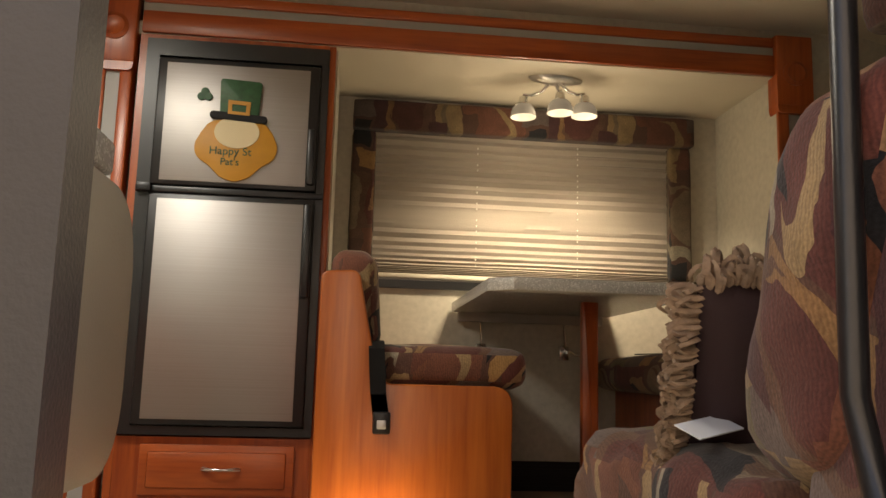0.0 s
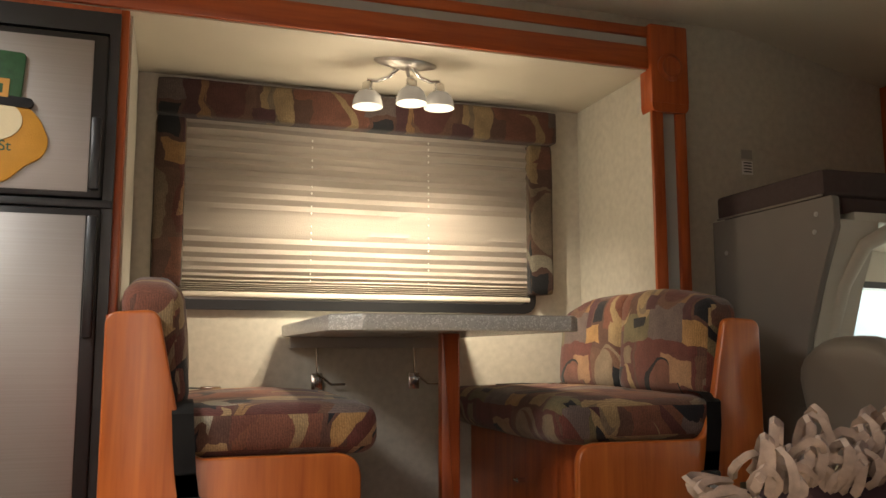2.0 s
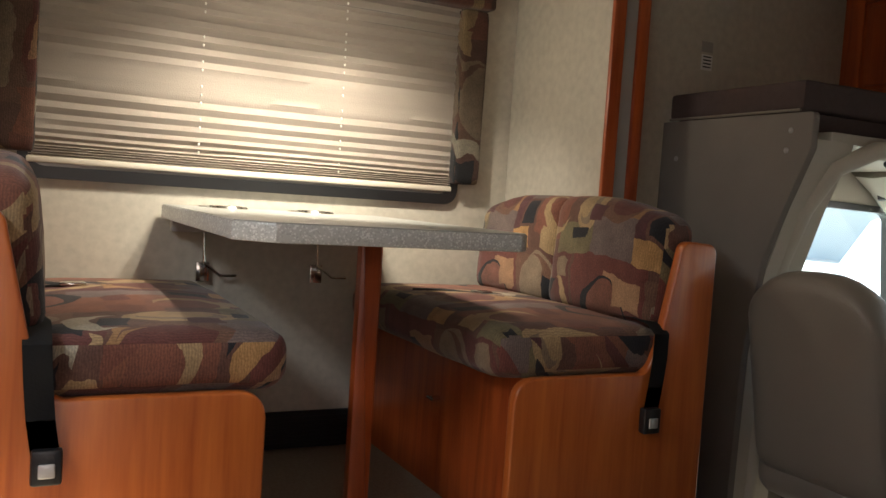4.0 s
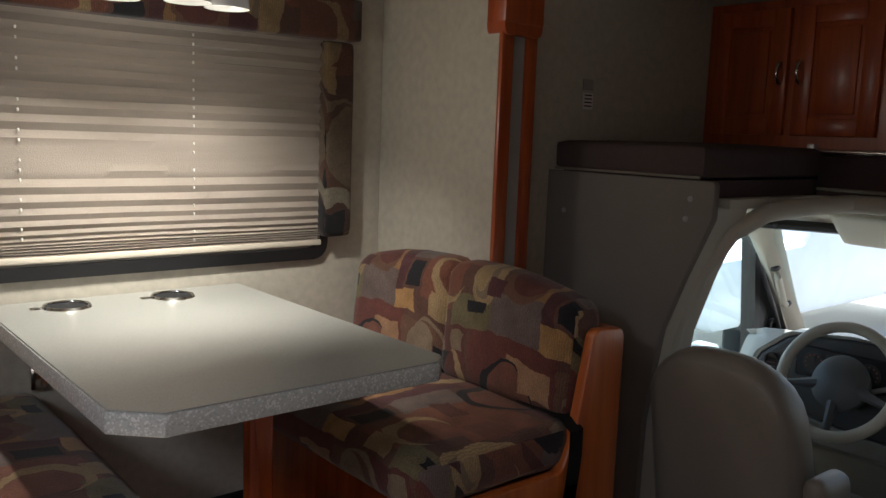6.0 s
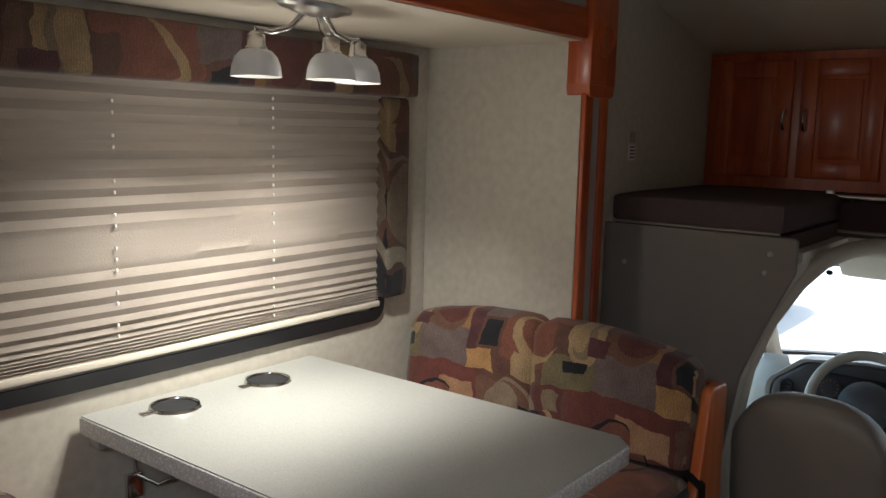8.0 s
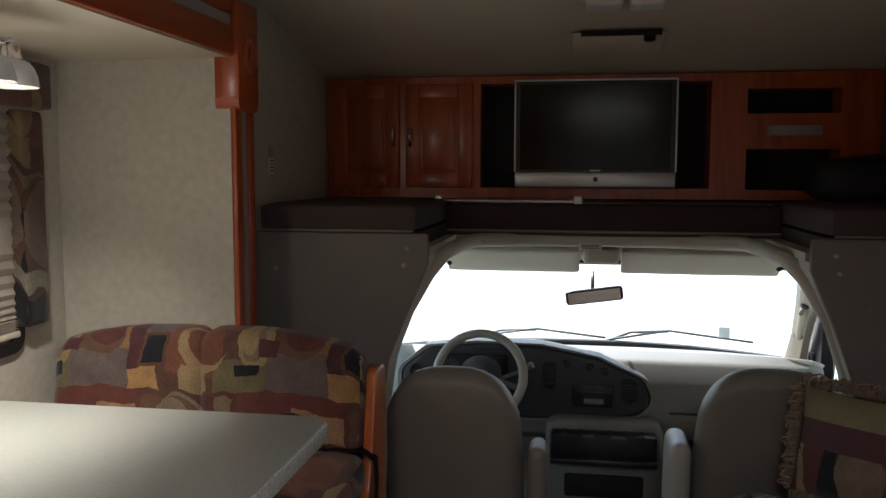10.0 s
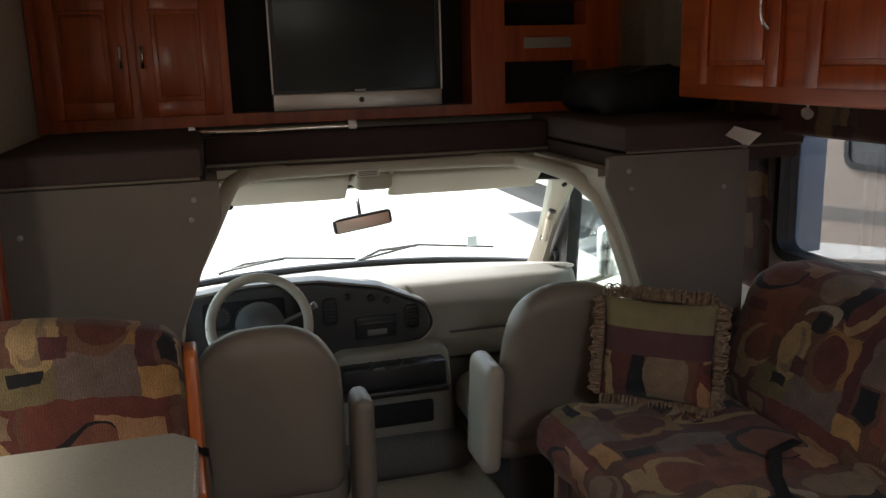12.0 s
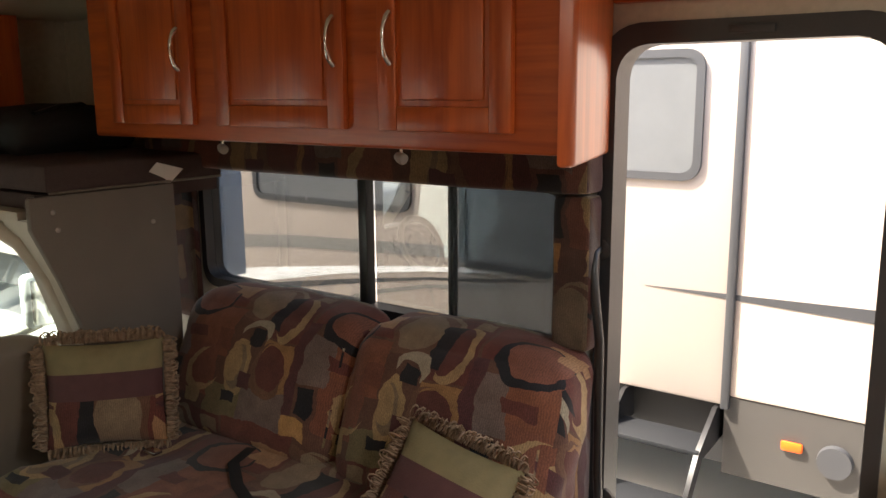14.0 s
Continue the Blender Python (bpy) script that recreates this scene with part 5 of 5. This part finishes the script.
for y, z in ((1.90, 0.575), (1.81, 0.565), (1.75, 0.55)):
    part("knob", lathe([(0, 0.02), (0.012, 0.018), (0.014, 0), (0, 0)], (2.937, y, z), (-1, 0, 0), 16), BLACK, ip)
part("gauge_face", box(2.925, 2.936, 2.13, 2.42, 0.50, 0.60, 0.01), BLACKMATT, ip)
for y in (2.19, 2.27, 2.36):
    part("gauge", join(lathe([(0.034, 0), (0.036, 0.003), (0.030, 0.003), (0.030, 0.001), (0, 0.001)], (2.925, y, 0.55), (-1, 0, 0), 24), box(2.920, 2.923, y - 0.002, y + 0.002, 0.55, 0.575)), DARKDASH, ip, "round gauge")
    part("gauge_marks", join(*[box(2.919, 2.9215, y + 0.026 * math.cos(a) - 0.002, y + 0.026 * math.cos(a) + 0.002, 0.55 + 0.026 * math.sin(a) - 0.002, 0.55 + 0.026 * math.sin(a) + 0.002) for a in [radians(-30 + 30 * k) for k in range(9)]]), mat("gauge_red", (0.35, 0.10, 0.07), 0.5, bump=0), ip)
# centre console
cc = thing("centre_console", (2.95, 1.74, -0.12), "beige centre console with dark cup tray and open bin", "console")
part("body", prism(rounded([(1.50, -0.12), (1.98, -0.12), (1.975, 0.372), (1.53, 0.372)], 0.05, 5), "x", 2.86, 3.12, 0.02, 3), DASHTOP, cc)
part("cup_tray", join(box(2.80, 2.90, 1.555, 1.955, 0.225, 0.335, 0.015), box(2.775, 2.81, 1.555, 1.955, 0.22, 0.245, 0.008)), BLACK, cc, "black cup tray")
for y in (1.64, 1.76, 1.87):
    part("cup_ring", lathe([(0.034, 0), (0.040, 0.003), (0.046, 0.0), (0.046, -0.01)], (2.835, y, 0.335), seg=20), DARKDASH, cc)
# black slab on the console face, for shade inside the bin
part("bin_shade", join(box(2.852, 2.864, 1.60, 1.90, 0.07, 0.16, 0.01)), BLACKMATT, cc, "black slab for the shade in the open bin")
part("engine_cover", pad(2.76, 3.0, 1.46, 1.98, -0.12, 0.02, 0.06, 0.02, 8, 0.002), mat("grey_carpet", (0.12, 0.115, 0.11), 0.95, var=0.25, scale=80, bump=0.7, bscale=180, spec=0.1), cc, "grey carpeted cover")
# steering wheel
st = thing("steering_wheel", (2.80, 2.225, 0.45), "light beige steering wheel with dark grey hub", "steering wheel")
ax = Vector((-0.90, 0, 0.44)).normalized()
e1, e2 = Vector((0, 1, 0)), ax.cross(Vector((0, 1, 0)))
c0 = Vector((2.80, 2.228, 0.545))
HUBV = mat("hub_vinyl", (0.075, 0.078, 0.085), 0.5)
WHEELV = mat("wheel_vinyl", (0.40, 0.37, 0.31), 0.5, var=0.05)
ringpts = [c0 + e1 * math.cos(2 * math.pi * k / 48) * 0.168 + e2 * math.sin(2 * math.pi * k / 48) * 0.168 for k in range(49)]
part("rim", tube(ringpts, 0.0175, 12, 1.0, ax), WHEELV, st)
part("hub", lathe([(0, 0.03), (0.05, 0.025), (0.085, 0.0), (0.08, -0.03), (0, -0.04)], c0 - ax * 0.02, ax, 28), HUBV, st, "dark grey padded hub")
for a in (0.25, math.pi - 0.25, math.pi * 0.5):
    part("spoke", tube([c0 - ax * 0.02 + (e1 * math.cos(a) + e2 * math.sin(a)) * r for r in (0.06, 0.12, 0.165)], [0.02, 0.013, 0.012], 8), HUBV, st)
part("column", rod(c0 - ax * 0.05, c0 - ax * 0.28, 0.045), DARKDASH, st)
part("shift_lever", join(tube([c0 - ax * 0.10 + Vector((0, -0.04, 0)), c0 - ax * 0.06 + Vector((0, -0.15, 0.035)), c0 - ax * 0.04 + Vector((0, -0.2, 0.06))], [0.008, 0.007, 0.014], 8)), DASHTOP, st)


def cab_seat(cy, x, turn, label):
    """A cab seat with one arm rest, built facing forward and then turned."""
    m = Matrix.Translation((x, cy, -0.12)) @ Matrix.Rotation(radians(turn), 4, 'Z')
    o = new("captain_chair")
    o.matrix_world = m
    BASE[o] = Vector((0, 0, 0))
    tagged(o, label, "seat", "cab seats")

    def lean(q):
        u = (q.z - 0.38) / 0.5
        w = 1 - 0.10 * max(0, u) ** 2
        return (q.x - 0.10 * u, q.y * w, q.z - 0.13 * max(0, u) ** 2 * (abs(q.y) / 0.222) ** 3.2)
    part("pedestal", box(0.05, 0.42, -0.17, 0.17, 0, 0.20, 0.02), DARKDASH, o)
    part("seat_cushion", pad(0.0, 0.52, -0.235, 0.235, 0.19, 0.36, 0.06, 0.02, 10, 0.003), CABVINYL, o)
    part("backrest", pad(-0.045, 0.085, -0.222, 0.222, 0.26, 0.835, 0.062, 0.012, 14, 0.002, lean), CABVINYL, o)
    return o


# cab vinyl made paler: light on the passenger arm rest is in the colour
LITVINYL = mat("lit_arm_vinyl", (0.36, 0.34, 0.285), 0.45, var=0.06, bump=0.2, bscale=350)
s1 = cab_seat(2.245, 2.28, 0, "beige vinyl driver seat with a side arm rest")
part("arm_rest", pad(-0.10, 0.05, -0.300, -0.238, 0.20, 0.60, 0.030, 0.010, 12, 0.002, lambda q: (q.x - 0.10 * (q.z - 0.38), q.y, q.z)), CABVINYL, s1, "folded vinyl arm rest")
s2 = cab_seat(1.262, 2.42, 0, "beige vinyl passenger seat with a side arm rest")
part("arm_rest", pad(-0.11, 0.10, 0.238, 0.305, 0.20, 0.60, 0.032, 0.010, 12, 0.002, lambda q: (q.x - 0.16 * (q.z - 0.38), q.y, q.z)), LITVINYL, s2, "folded vinyl arm rest")

# ---- bunk clutter ----
bg = thing("duffel_bag", (2.75, 0.80, 1.224), "black soft duffel bag on the bunk", "bag")
part("body", pad(2.58, 2.98, 0.56, 1.03, 1.222, 1.37, 0.06, 0.02, 10, 0.012), BLACKMATT, bg)
part("strap", tube([(2.60, 0.95, 1.36), (2.62, 0.85, 1.385), (2.66, 0.75, 1.39), (2.72, 0.68, 1.37)], 0.012, 8, 0.4), BLACK, bg)
sr = thing("support_rod", (2.84, 2.1, 1.205), "chrome support rod lying along the bunk board", "rod")
part("tube", rod((2.85, 2.40, 1.214), (2.82, 1.865, 1.216), 0.008), CHROME, sr)
part("end_fitting", box(2.84, 2.865, 2.385, 2.41, 1.206, 1.236, 0.004), SILVER, sr)
part("end_fitting", box(2.81, 2.835, 1.85, 1.88, 1.206, 1.236, 0.004), SILVER, sr)
pt = thing("paper_tag", (2.25, 0.72, 1.19), "small white paper tag on the bunk edge", "tag")
part("card", turned(box(-0.05, 0.05, -0.045, 0.045, -0.0008, 0.0008), Matrix.Translation((2.222, 0.745, 1.165)) @ Matrix.Rotation(radians(35), 4, 'Y') @ Matrix.Rotation(radians(20), 4, 'X')), mat("white_paper", (0.75, 0.75, 0.74), 0.6, bump=0), pt)

# ---- ceiling fixtures ----
cv = thing("ceiling_vent", (2.207, 2.091, CEILZ), "round slotted ceiling vent", "vent")
part("ring", lathe([(0.030, 0.004), (0.05, 0.006), (0.062, 0.004), (0.064, 0), (0.03, 0)], (2.207, 2.091, CEILZ - 0.0005), (0, 0, -1), 28), CEIL, cv)
# solid dark bars, for the shade in the vent's slots
part("slot_shade", join(*[box(2.207 - 0.035, 2.207 + 0.035, 2.091 - 0.042 + 0.017 * k, 2.091 - 0.034 + 0.017 * k, CEILZ - 0.0085, CEILZ - 0.0005) for k in range(6)]), DARKDASH, cv)
cl = thing("ceiling_light", (2.33, 1.725, CEILZ), "white twin ceiling light, switched off", "lamp")
part("base", box(2.25, 2.40, 1.60, 1.86, CEILZ - 0.014, CEILZ - 0.001, 0.006), mat("white_plastic", (0.62, 0.60, 0.55), 0.4), cl)
for y in (1.665, 1.795):
    part("diffuser", pad(2.262, 2.388, y - 0.056, y + 0.056, CEILZ - 0.04, CEILZ - 0.013, 0.013, 0.004, 6, 0), mat("diffuser", (0.70, 0.69, 0.65), 0.35, bump=0), cl)
cp = thing("ceiling_hatch", (2.72, 1.73, 1.78), "cream ceiling access plate with a dark gap", "hatch")
tilt = Matrix.Translation((2.66, 1.735, 1.79)) @ Matrix.Rotation(math.atan2(0.157, 0.71), 4, 'Y')
part("plate", turned(box(-0.06, 0.12, -0.15, 0.16, -0.016, -0.004, 0.004), tilt), CEIL, cp)
# solid black bar in place of the shaded gap beside the plate
part("gap", turned(box(-0.072, -0.060, -0.14, 0.13, -0.020, -0.003, 0.002), tilt), BLACKMATT, cp, "black bar for the shade in the open edge")
part("catch", turned(lathe([(0, 0), (0.02, 0), (0.02, 0.016), (0, 0.018)], (-0.05, -0.10, -0.016), (0, 0, -1), 12), tilt), BLACK, cp)
sd = thing("smoke_detector", (2.45, 0.74, CEILZ - 0.1), "round cream smoke detector on the ceiling", "detector")
part("body", turned(lathe([(0, 0.03), (0.04, 0.03), (0.055, 0.018), (0.058, 0)], (0, 0, 0), (0, 0, -1), 28), Matrix.Translation((2.62, 0.76, 1.803)) @ Matrix.Rotation(math.atan2(0.157, 0.71), 4, 'Y')), CEIL, sd)

# ---- things on benches, sofa, refrigerator ----
for x, y, z, n in ((1.62, 2.97, 0.562, 0), (0.50, 3.05, 0.562, 1)):
    bl2 = thing("seat_belt", (x, y, z), "loose black belt end with chrome tongue on the bench cushion", "seat belt", "dinette belts")
    part("webbing", tube([(x - 0.16, y + 0.10, z + 0.002), (x - 0.08, y + 0.06, z + 0.006), (x, y, z + 0.003)], 0.02, 8, 0.12), BLACKMATT, bl2)
    part("tongue", box(x - 0.01, x + 0.05, y - 0.02, y + 0.015, z + 0.002, z + 0.01, 0.003), CHROME, bl2, "chrome tongue")
sb = thing("seat_belt", (1.75, 1.1, 0.39), "loose dark sofa belt with chrome tongue", "seat belt", "sofa belts")
part("webbing", tube([(1.70, 0.88, 0.40), (1.66, 0.98, 0.403), (1.55, 1.06, 0.402), (1.42, 1.12, 0.398)], 0.017, 8, 0.15), BLACKMATT, sb)
part("tongue", box(1.90, 1.95, 1.04, 1.07, 0.392, 0.402, 0.003), CHROME, sb, "chrome tongue")
pp = thing("paper_sheet", (0.80, 0.93, 0.385), "folded white paper lying on the sofa seat", "paper")
part("sheet", turned(box(-0.04, 0.04, -0.022, 0.022, -0.001, 0.001), Matrix.Translation((0.81, 0.935, 0.402)) @ Matrix.Rotation(radians(22), 4, 'X') @ Matrix.Rotation(radians(25), 4, 'Z')), mat("blue_white_paper", (0.70, 0.74, 0.80), 0.6, bump=0), pp)

# festive wooden plaque: plain painted shapes
PLAQUE = Vector((0.046, 0, 0.0))
pq = thing("painted_plaque", (-0.13, 2.80, 1.12), "painted wooden holiday plaque with green hat and orange beard", "plaque")
PY = 2.808
ORANGE = mat("orange_paint", (0.52, 0.24, 0.02), 0.5, var=0.15, scale=25)
outl = [(-0.245, 1.285), (-0.268, 1.24), (-0.262, 1.195), (-0.215, 1.165), (-0.175, 1.125), (-0.125, 1.107), (-0.075, 1.125), (-0.035, 1.165), (0.012, 1.195), (0.022, 1.24), (0.0, 1.29), (-0.03, 1.33), (-0.215, 1.33)]
part("beard", prism(rounded(outl, 0.05, 4), "y", PY - 0.008, PY, 0.002), ORANGE, pq)
part("face", prism([(-0.123 + 0.078 * math.cos(a), 1.287 + 0.058 * math.sin(a)) for a in [2 * math.pi * k / 32 for k in range(32)]], "y", PY - 0.011, PY - 0.0081), mat("cream_paint", (0.66, 0.55, 0.33), 0.5), pq, "plain cream oval")
part("hat_brim", prism(rounded([(-0.222, 1.335), (-0.022, 1.322), (-0.02, 1.35), (-0.218, 1.362)], 0.012, 4), "y", PY - 0.015, PY - 0.001, 0.002), BLACKMATT, pq)
GREENP = mat("green_paint", (0.02, 0.085, 0.03), 0.5, var=0.5, scale=45)
part("hat", prism(rounded([(-0.186, 1.352), (-0.052, 1.344), (-0.044, 1.475), (-0.190, 1.482)], 0.012, 4), "y", PY - 0.012, PY - 0.001, 0.002), GREENP, pq)
part("buckle", frame_of([(-0.158, 1.352), (-0.082, 1.348), (-0.080, 1.398), (-0.158, 1.402)], [(-0.144, 1.362), (-0.096, 1.359), (-0.095, 1.385), (-0.145, 1.388)], "y", PY - 0.016, PY - 0.0121), ORANGE, pq, "orange buckle")
part("clover", join(*[lathe([(0, 0.004), (0.014, 0.003), (0.015, 0)], (-0.243 + dx, PY, 1.415 + dz), (0, -1, 0), 12) for dx, dz in ((-0.012, 0), (0.012, 0), (0, 0.018))]), GREENP, pq, "green clover leaf")
for txt, x, z, size in (("Happy St", -0.215, 1.205, 0.040), ("Pat's", -0.175, 1.168, 0.036)):
    cu = bpy.data.curves.new("t", 'FONT')
    cu.body, cu.size, cu.extrude = txt, size, 0.0008
    tmp = bpy.data.objects.new("t", cu)
    scene.collection.objects.link(tmp)
    me = bpy.data.meshes.new_from_object(tmp.evaluated_get(bpy.context.evaluated_depsgraph_get()))
    bpy.data.objects.remove(tmp)
    bm = bmesh.new()
    bm.from_mesh(me)
    turned(bm, Matrix.Translation((x, PY - 0.0095, z)) @ Matrix.Rotation(radians(90), 4, 'X'))
    part("lettering", bm, GREENP, pq, "green painted lettering")
pq.location += PLAQUE

# added fill lamp on the slide-out's lip, for the warm glow on the bench
sl = thing("foot_fill", (0.42, 2.33, FLOOR), "added warm fill light at the dinette foot", "lamp")
part("housing", box(0.30, 0.54, 2.305, 2.345, FLOOR, FLOOR + 0.02, 0.004), CHROME, sl)
part("lens", box(0.31, 0.53, 2.31, 2.34, FLOOR + 0.0205, FLOOR + 0.024), glow("foot_fill_glow", (1.0, 0.75, 0.45), 3.0), sl, "glowing strip of the added fill light")
foot = new("foot_fill_lamp", bpy.data.lights.new("foot_fill_lamp", 'AREA'))
foot.data.shape, foot.data.size, foot.data.size_y, foot.data.energy, foot.data.color = 'RECTANGLE', 0.22, 0.03, 0.4, (1.0, 0.78, 0.48)
foot.matrix_world = look((0.42, 2.325, FLOOR + 0.03), (0.42, 2.37, FLOOR + 0.2))

# ---- outside ----
GROUND = mat("concrete", (0.50, 0.47, 0.42), 0.9, var=0.12, scale=1.5, bump=0.3, bscale=60)
solid("ground", box(-80, 160, -120, 120, -0.95, -0.85), GROUND, "", "", kind="structure")
SHELL = mat("trailer_shell", (0.44, 0.375, 0.33), 0.4, var=0.03, scale=2, bump=0)
TY = -1.55
tr = thing("travel_trailer", (3.0, TY - 1.2, -0.85), "cream travel trailer parked alongside, with grey swoosh stripes", "trailer")
part("wall", join(box(1.075, 12.0, TY - 2.4, TY, -0.11, 2.45, 0.02), box(-6.0, 1.055, TY - 2.4, TY, -0.06, 2.45, 0.02)), SHELL, tr)
DKGREY = mat("trailer_grey", (0.045, 0.046, 0.05), 0.45)
part("seam_strip", box(1.045, 1.085, TY - 0.01, TY + 0.022, -0.12, 2.3, 0.006), DKGREY, tr, "dark upright seam strip")
part("lower_band", box(-6.0, 1.07, TY - 2.35, TY - 0.012, -0.46, -0.061), mat("trailer_skirt", (0.05, 0.046, 0.042), 0.55), tr, "grey lower band")
part("chassis", box(1.07, 12.0, TY - 2.3, TY - 0.10, -0.45, -0.111), BLACKMATT, tr)
part("stripe", prism([(1.50, 0.445), (0.3, 0.475), (-2.0, 0.60), (-2.0, 0.46), (0.3, 0.405)], "y", TY - 0.002, TY + 0.004), DKGREY, tr, "pointed dark stripe")
part("marker_lamp", box(0.695, 0.795, TY - 0.012, TY + 0.012, -0.265, -0.215, 0.012), mat("amber", (0.80, 0.11, 0.01), 0.3, bump=0), tr, "amber side marker")
part("drain_cap", lathe([(0, 0.03), (0.075, 0.03), (0.08, 0), (0, 0)], (0.555, TY - 0.012, -0.27), (0, 1, 0), 24), DKGREY, tr)


def trailer_window(x0, x1, z0, z1):
    O = rounded([(x0, z0), (x1, z0), (x1, z1), (x0, z1)], 0.09, 6)
    I = rounded([(x0 + 0.04, z0 + 0.04), (x1 - 0.04, z0 + 0.04), (x1 - 0.04, z1 - 0.04), (x0 + 0.04, z1 - 0.04)], 0.06, 6)
    w = part("window", frame_of(O, I, "y", TY - 0.002, TY + 0.02), DKGREY, tr)
    part("pane", prism(I, "y", TY + 0.001, TY + 0.006), mat("trailer_pane", (0.13, 0.135, 0.14), 0.12, bump=0), w)


trailer_window(1.24, 1.95, 0.985, 1.61)
trailer_window(3.0, 4.40, 0.69, 1.35)
trailer_window(1.98, 2.64, 0.41, 1.25)
trailer_window(6.0, 7.2, 0.60, 1.35)


def swoosh(name, pts, width, material):
    """A curved painted band on the trailer's side."""
    lo, hi = [], []
    for k, (x, z) in enumerate(pts):
        w = width[k]
        lo.append((x, z - w / 2))
        hi.append((x, z + w / 2))
    part(name, prism(lo + hi[::-1], "y", TY - 0.002, TY + 0.004), material, tr)


MIDG = mat("swoosh_grey", (0.20, 0.19, 0.18), 0.4)
swoosh("swoosh", [(2.0, 0.52), (3.0, 0.47), (4.0, 0.42), (5.0, 0.33), (6.5, 0.15)], [0.06, 0.075, 0.085, 0.10, 0.12], MIDG)
swoosh("swoosh", [(2.2, 0.42), (2.9, 0.36), (3.6, 0.27), (4.4, 0.14), (5.4, -0.04)], [0.02, 0.03, 0.05, 0.10, 0.13], mat("swoosh_white", (0.8, 0.8, 0.8), 0.4))
swoosh("swoosh", [(2.2, 0.37), (2.9, 0.30), (3.6, 0.19), (4.4, 0.05), (5.4, -0.15)], [0.012, 0.015, 0.035, 0.05, 0.05], DKGREY)
swoosh("swoosh", [(2.3, 0.33), (2.9, 0.25), (3.4, 0.14), (3.8, -0.02)], [0.02, 0.025, 0.03, 0.03], MIDG)
# folding step of the trailer
stp = thing("folding_step", (1.33, TY + 0.2, -0.85), "dark metal folding step below the trailer door", "step")
STEPG = mat("step_grey", (0.012, 0.013, 0.015), 0.75, spec=0.25)
part("tread", box(1.10, 1.60, TY + 0.02, TY + 0.26, -0.29, -0.265, 0.006), STEPG, stp)
part("lower_tread", box(1.10, 1.60, TY + 0.22, TY + 0.46, -0.55, -0.525, 0.006), STEPG, stp)
for x in (1.11, 1.59):
    part("side_arm", prism([(TY - 0.1, -0.12), (TY + 0.02, -0.12), (TY + 0.26, -0.28), (TY + 0.46, -0.54), (TY + 0.46, -0.85), (TY + 0.42, -0.85), (TY + 0.40, -0.56), (TY + 0.2, -0.32), (TY - 0.1, -0.3)], "x", x - 0.012, x + 0.012), BLACK, stp)
# parked truck beyond the driver's window
tk = thing("parked_truck", (8.2, 6.0, -0.85), "white pickup truck parked ahead", "truck")
TRW = mat("truck_white", (0.80, 0.81, 0.80), 0.3, bump=0)
part("body", join(prism(rounded([(6.4, -0.35), (6.4, 0.25), (7.9, 0.32), (8.5, 0.95), (10.1, 0.95), (10.4, 0.35), (12.2, 0.35), (12.2, -0.35)], 0.12, 5), "y", 4.9, 6.7, 0.05)), TRW, tk)
for x in (7.25, 11.1):
    w = part("wheel", lathe([(0.18, 0.12), (0.36, 0.12), (0.40, 0.08), (0.40, -0.08), (0.36, -0.12), (0.18, -0.12)], (x, 4.95, -0.45), (0, 1, 0), 28), BLACKMATT, tk, "black tyre")
    part("rim", join(lathe([(0.0, 0.05), (0.06, 0.06), (0.14, 0.03), (0.22, 0.09), (0.24, 0.12), (0.22, 0.0), (0, 0.0)], (x, 4.93, -0.45), (0, -1, 0), 28)), CHROME, w)
    # black discs on the rim stand in for its shaded holes
    part("hole_shade", join(*[lathe([(0, 0), (0.022, 0), (0.022, 0.004), (0, 0.004)], (x + 0.17 * math.cos(a), 4.85, -0.45 + 0.17 * math.sin(a)), (0, -1, 0), 10) for a in [2 * math.pi * k / 8 for k in range(8)]]), BLACKMATT, w)
part("window_band", box(8.45, 10.0, 4.885, 6.715, 0.42, 0.86, 0.02), DARKDASH, tk)
# white building across the lot
bd = thing("long_building", (40, 10, -0.85), "pale low industrial building across the lot", "building")
part("wall", box(38, 46, -30, 60, -0.85, 4.2), mat("building_wall", (0.6, 0.58, 0.54), 0.8, scale=0.5), bd)
part("roof", box(37.6, 46.4, -30.4, 60.4, 4.2, 4.6, 0.05), DKGREY, bd)
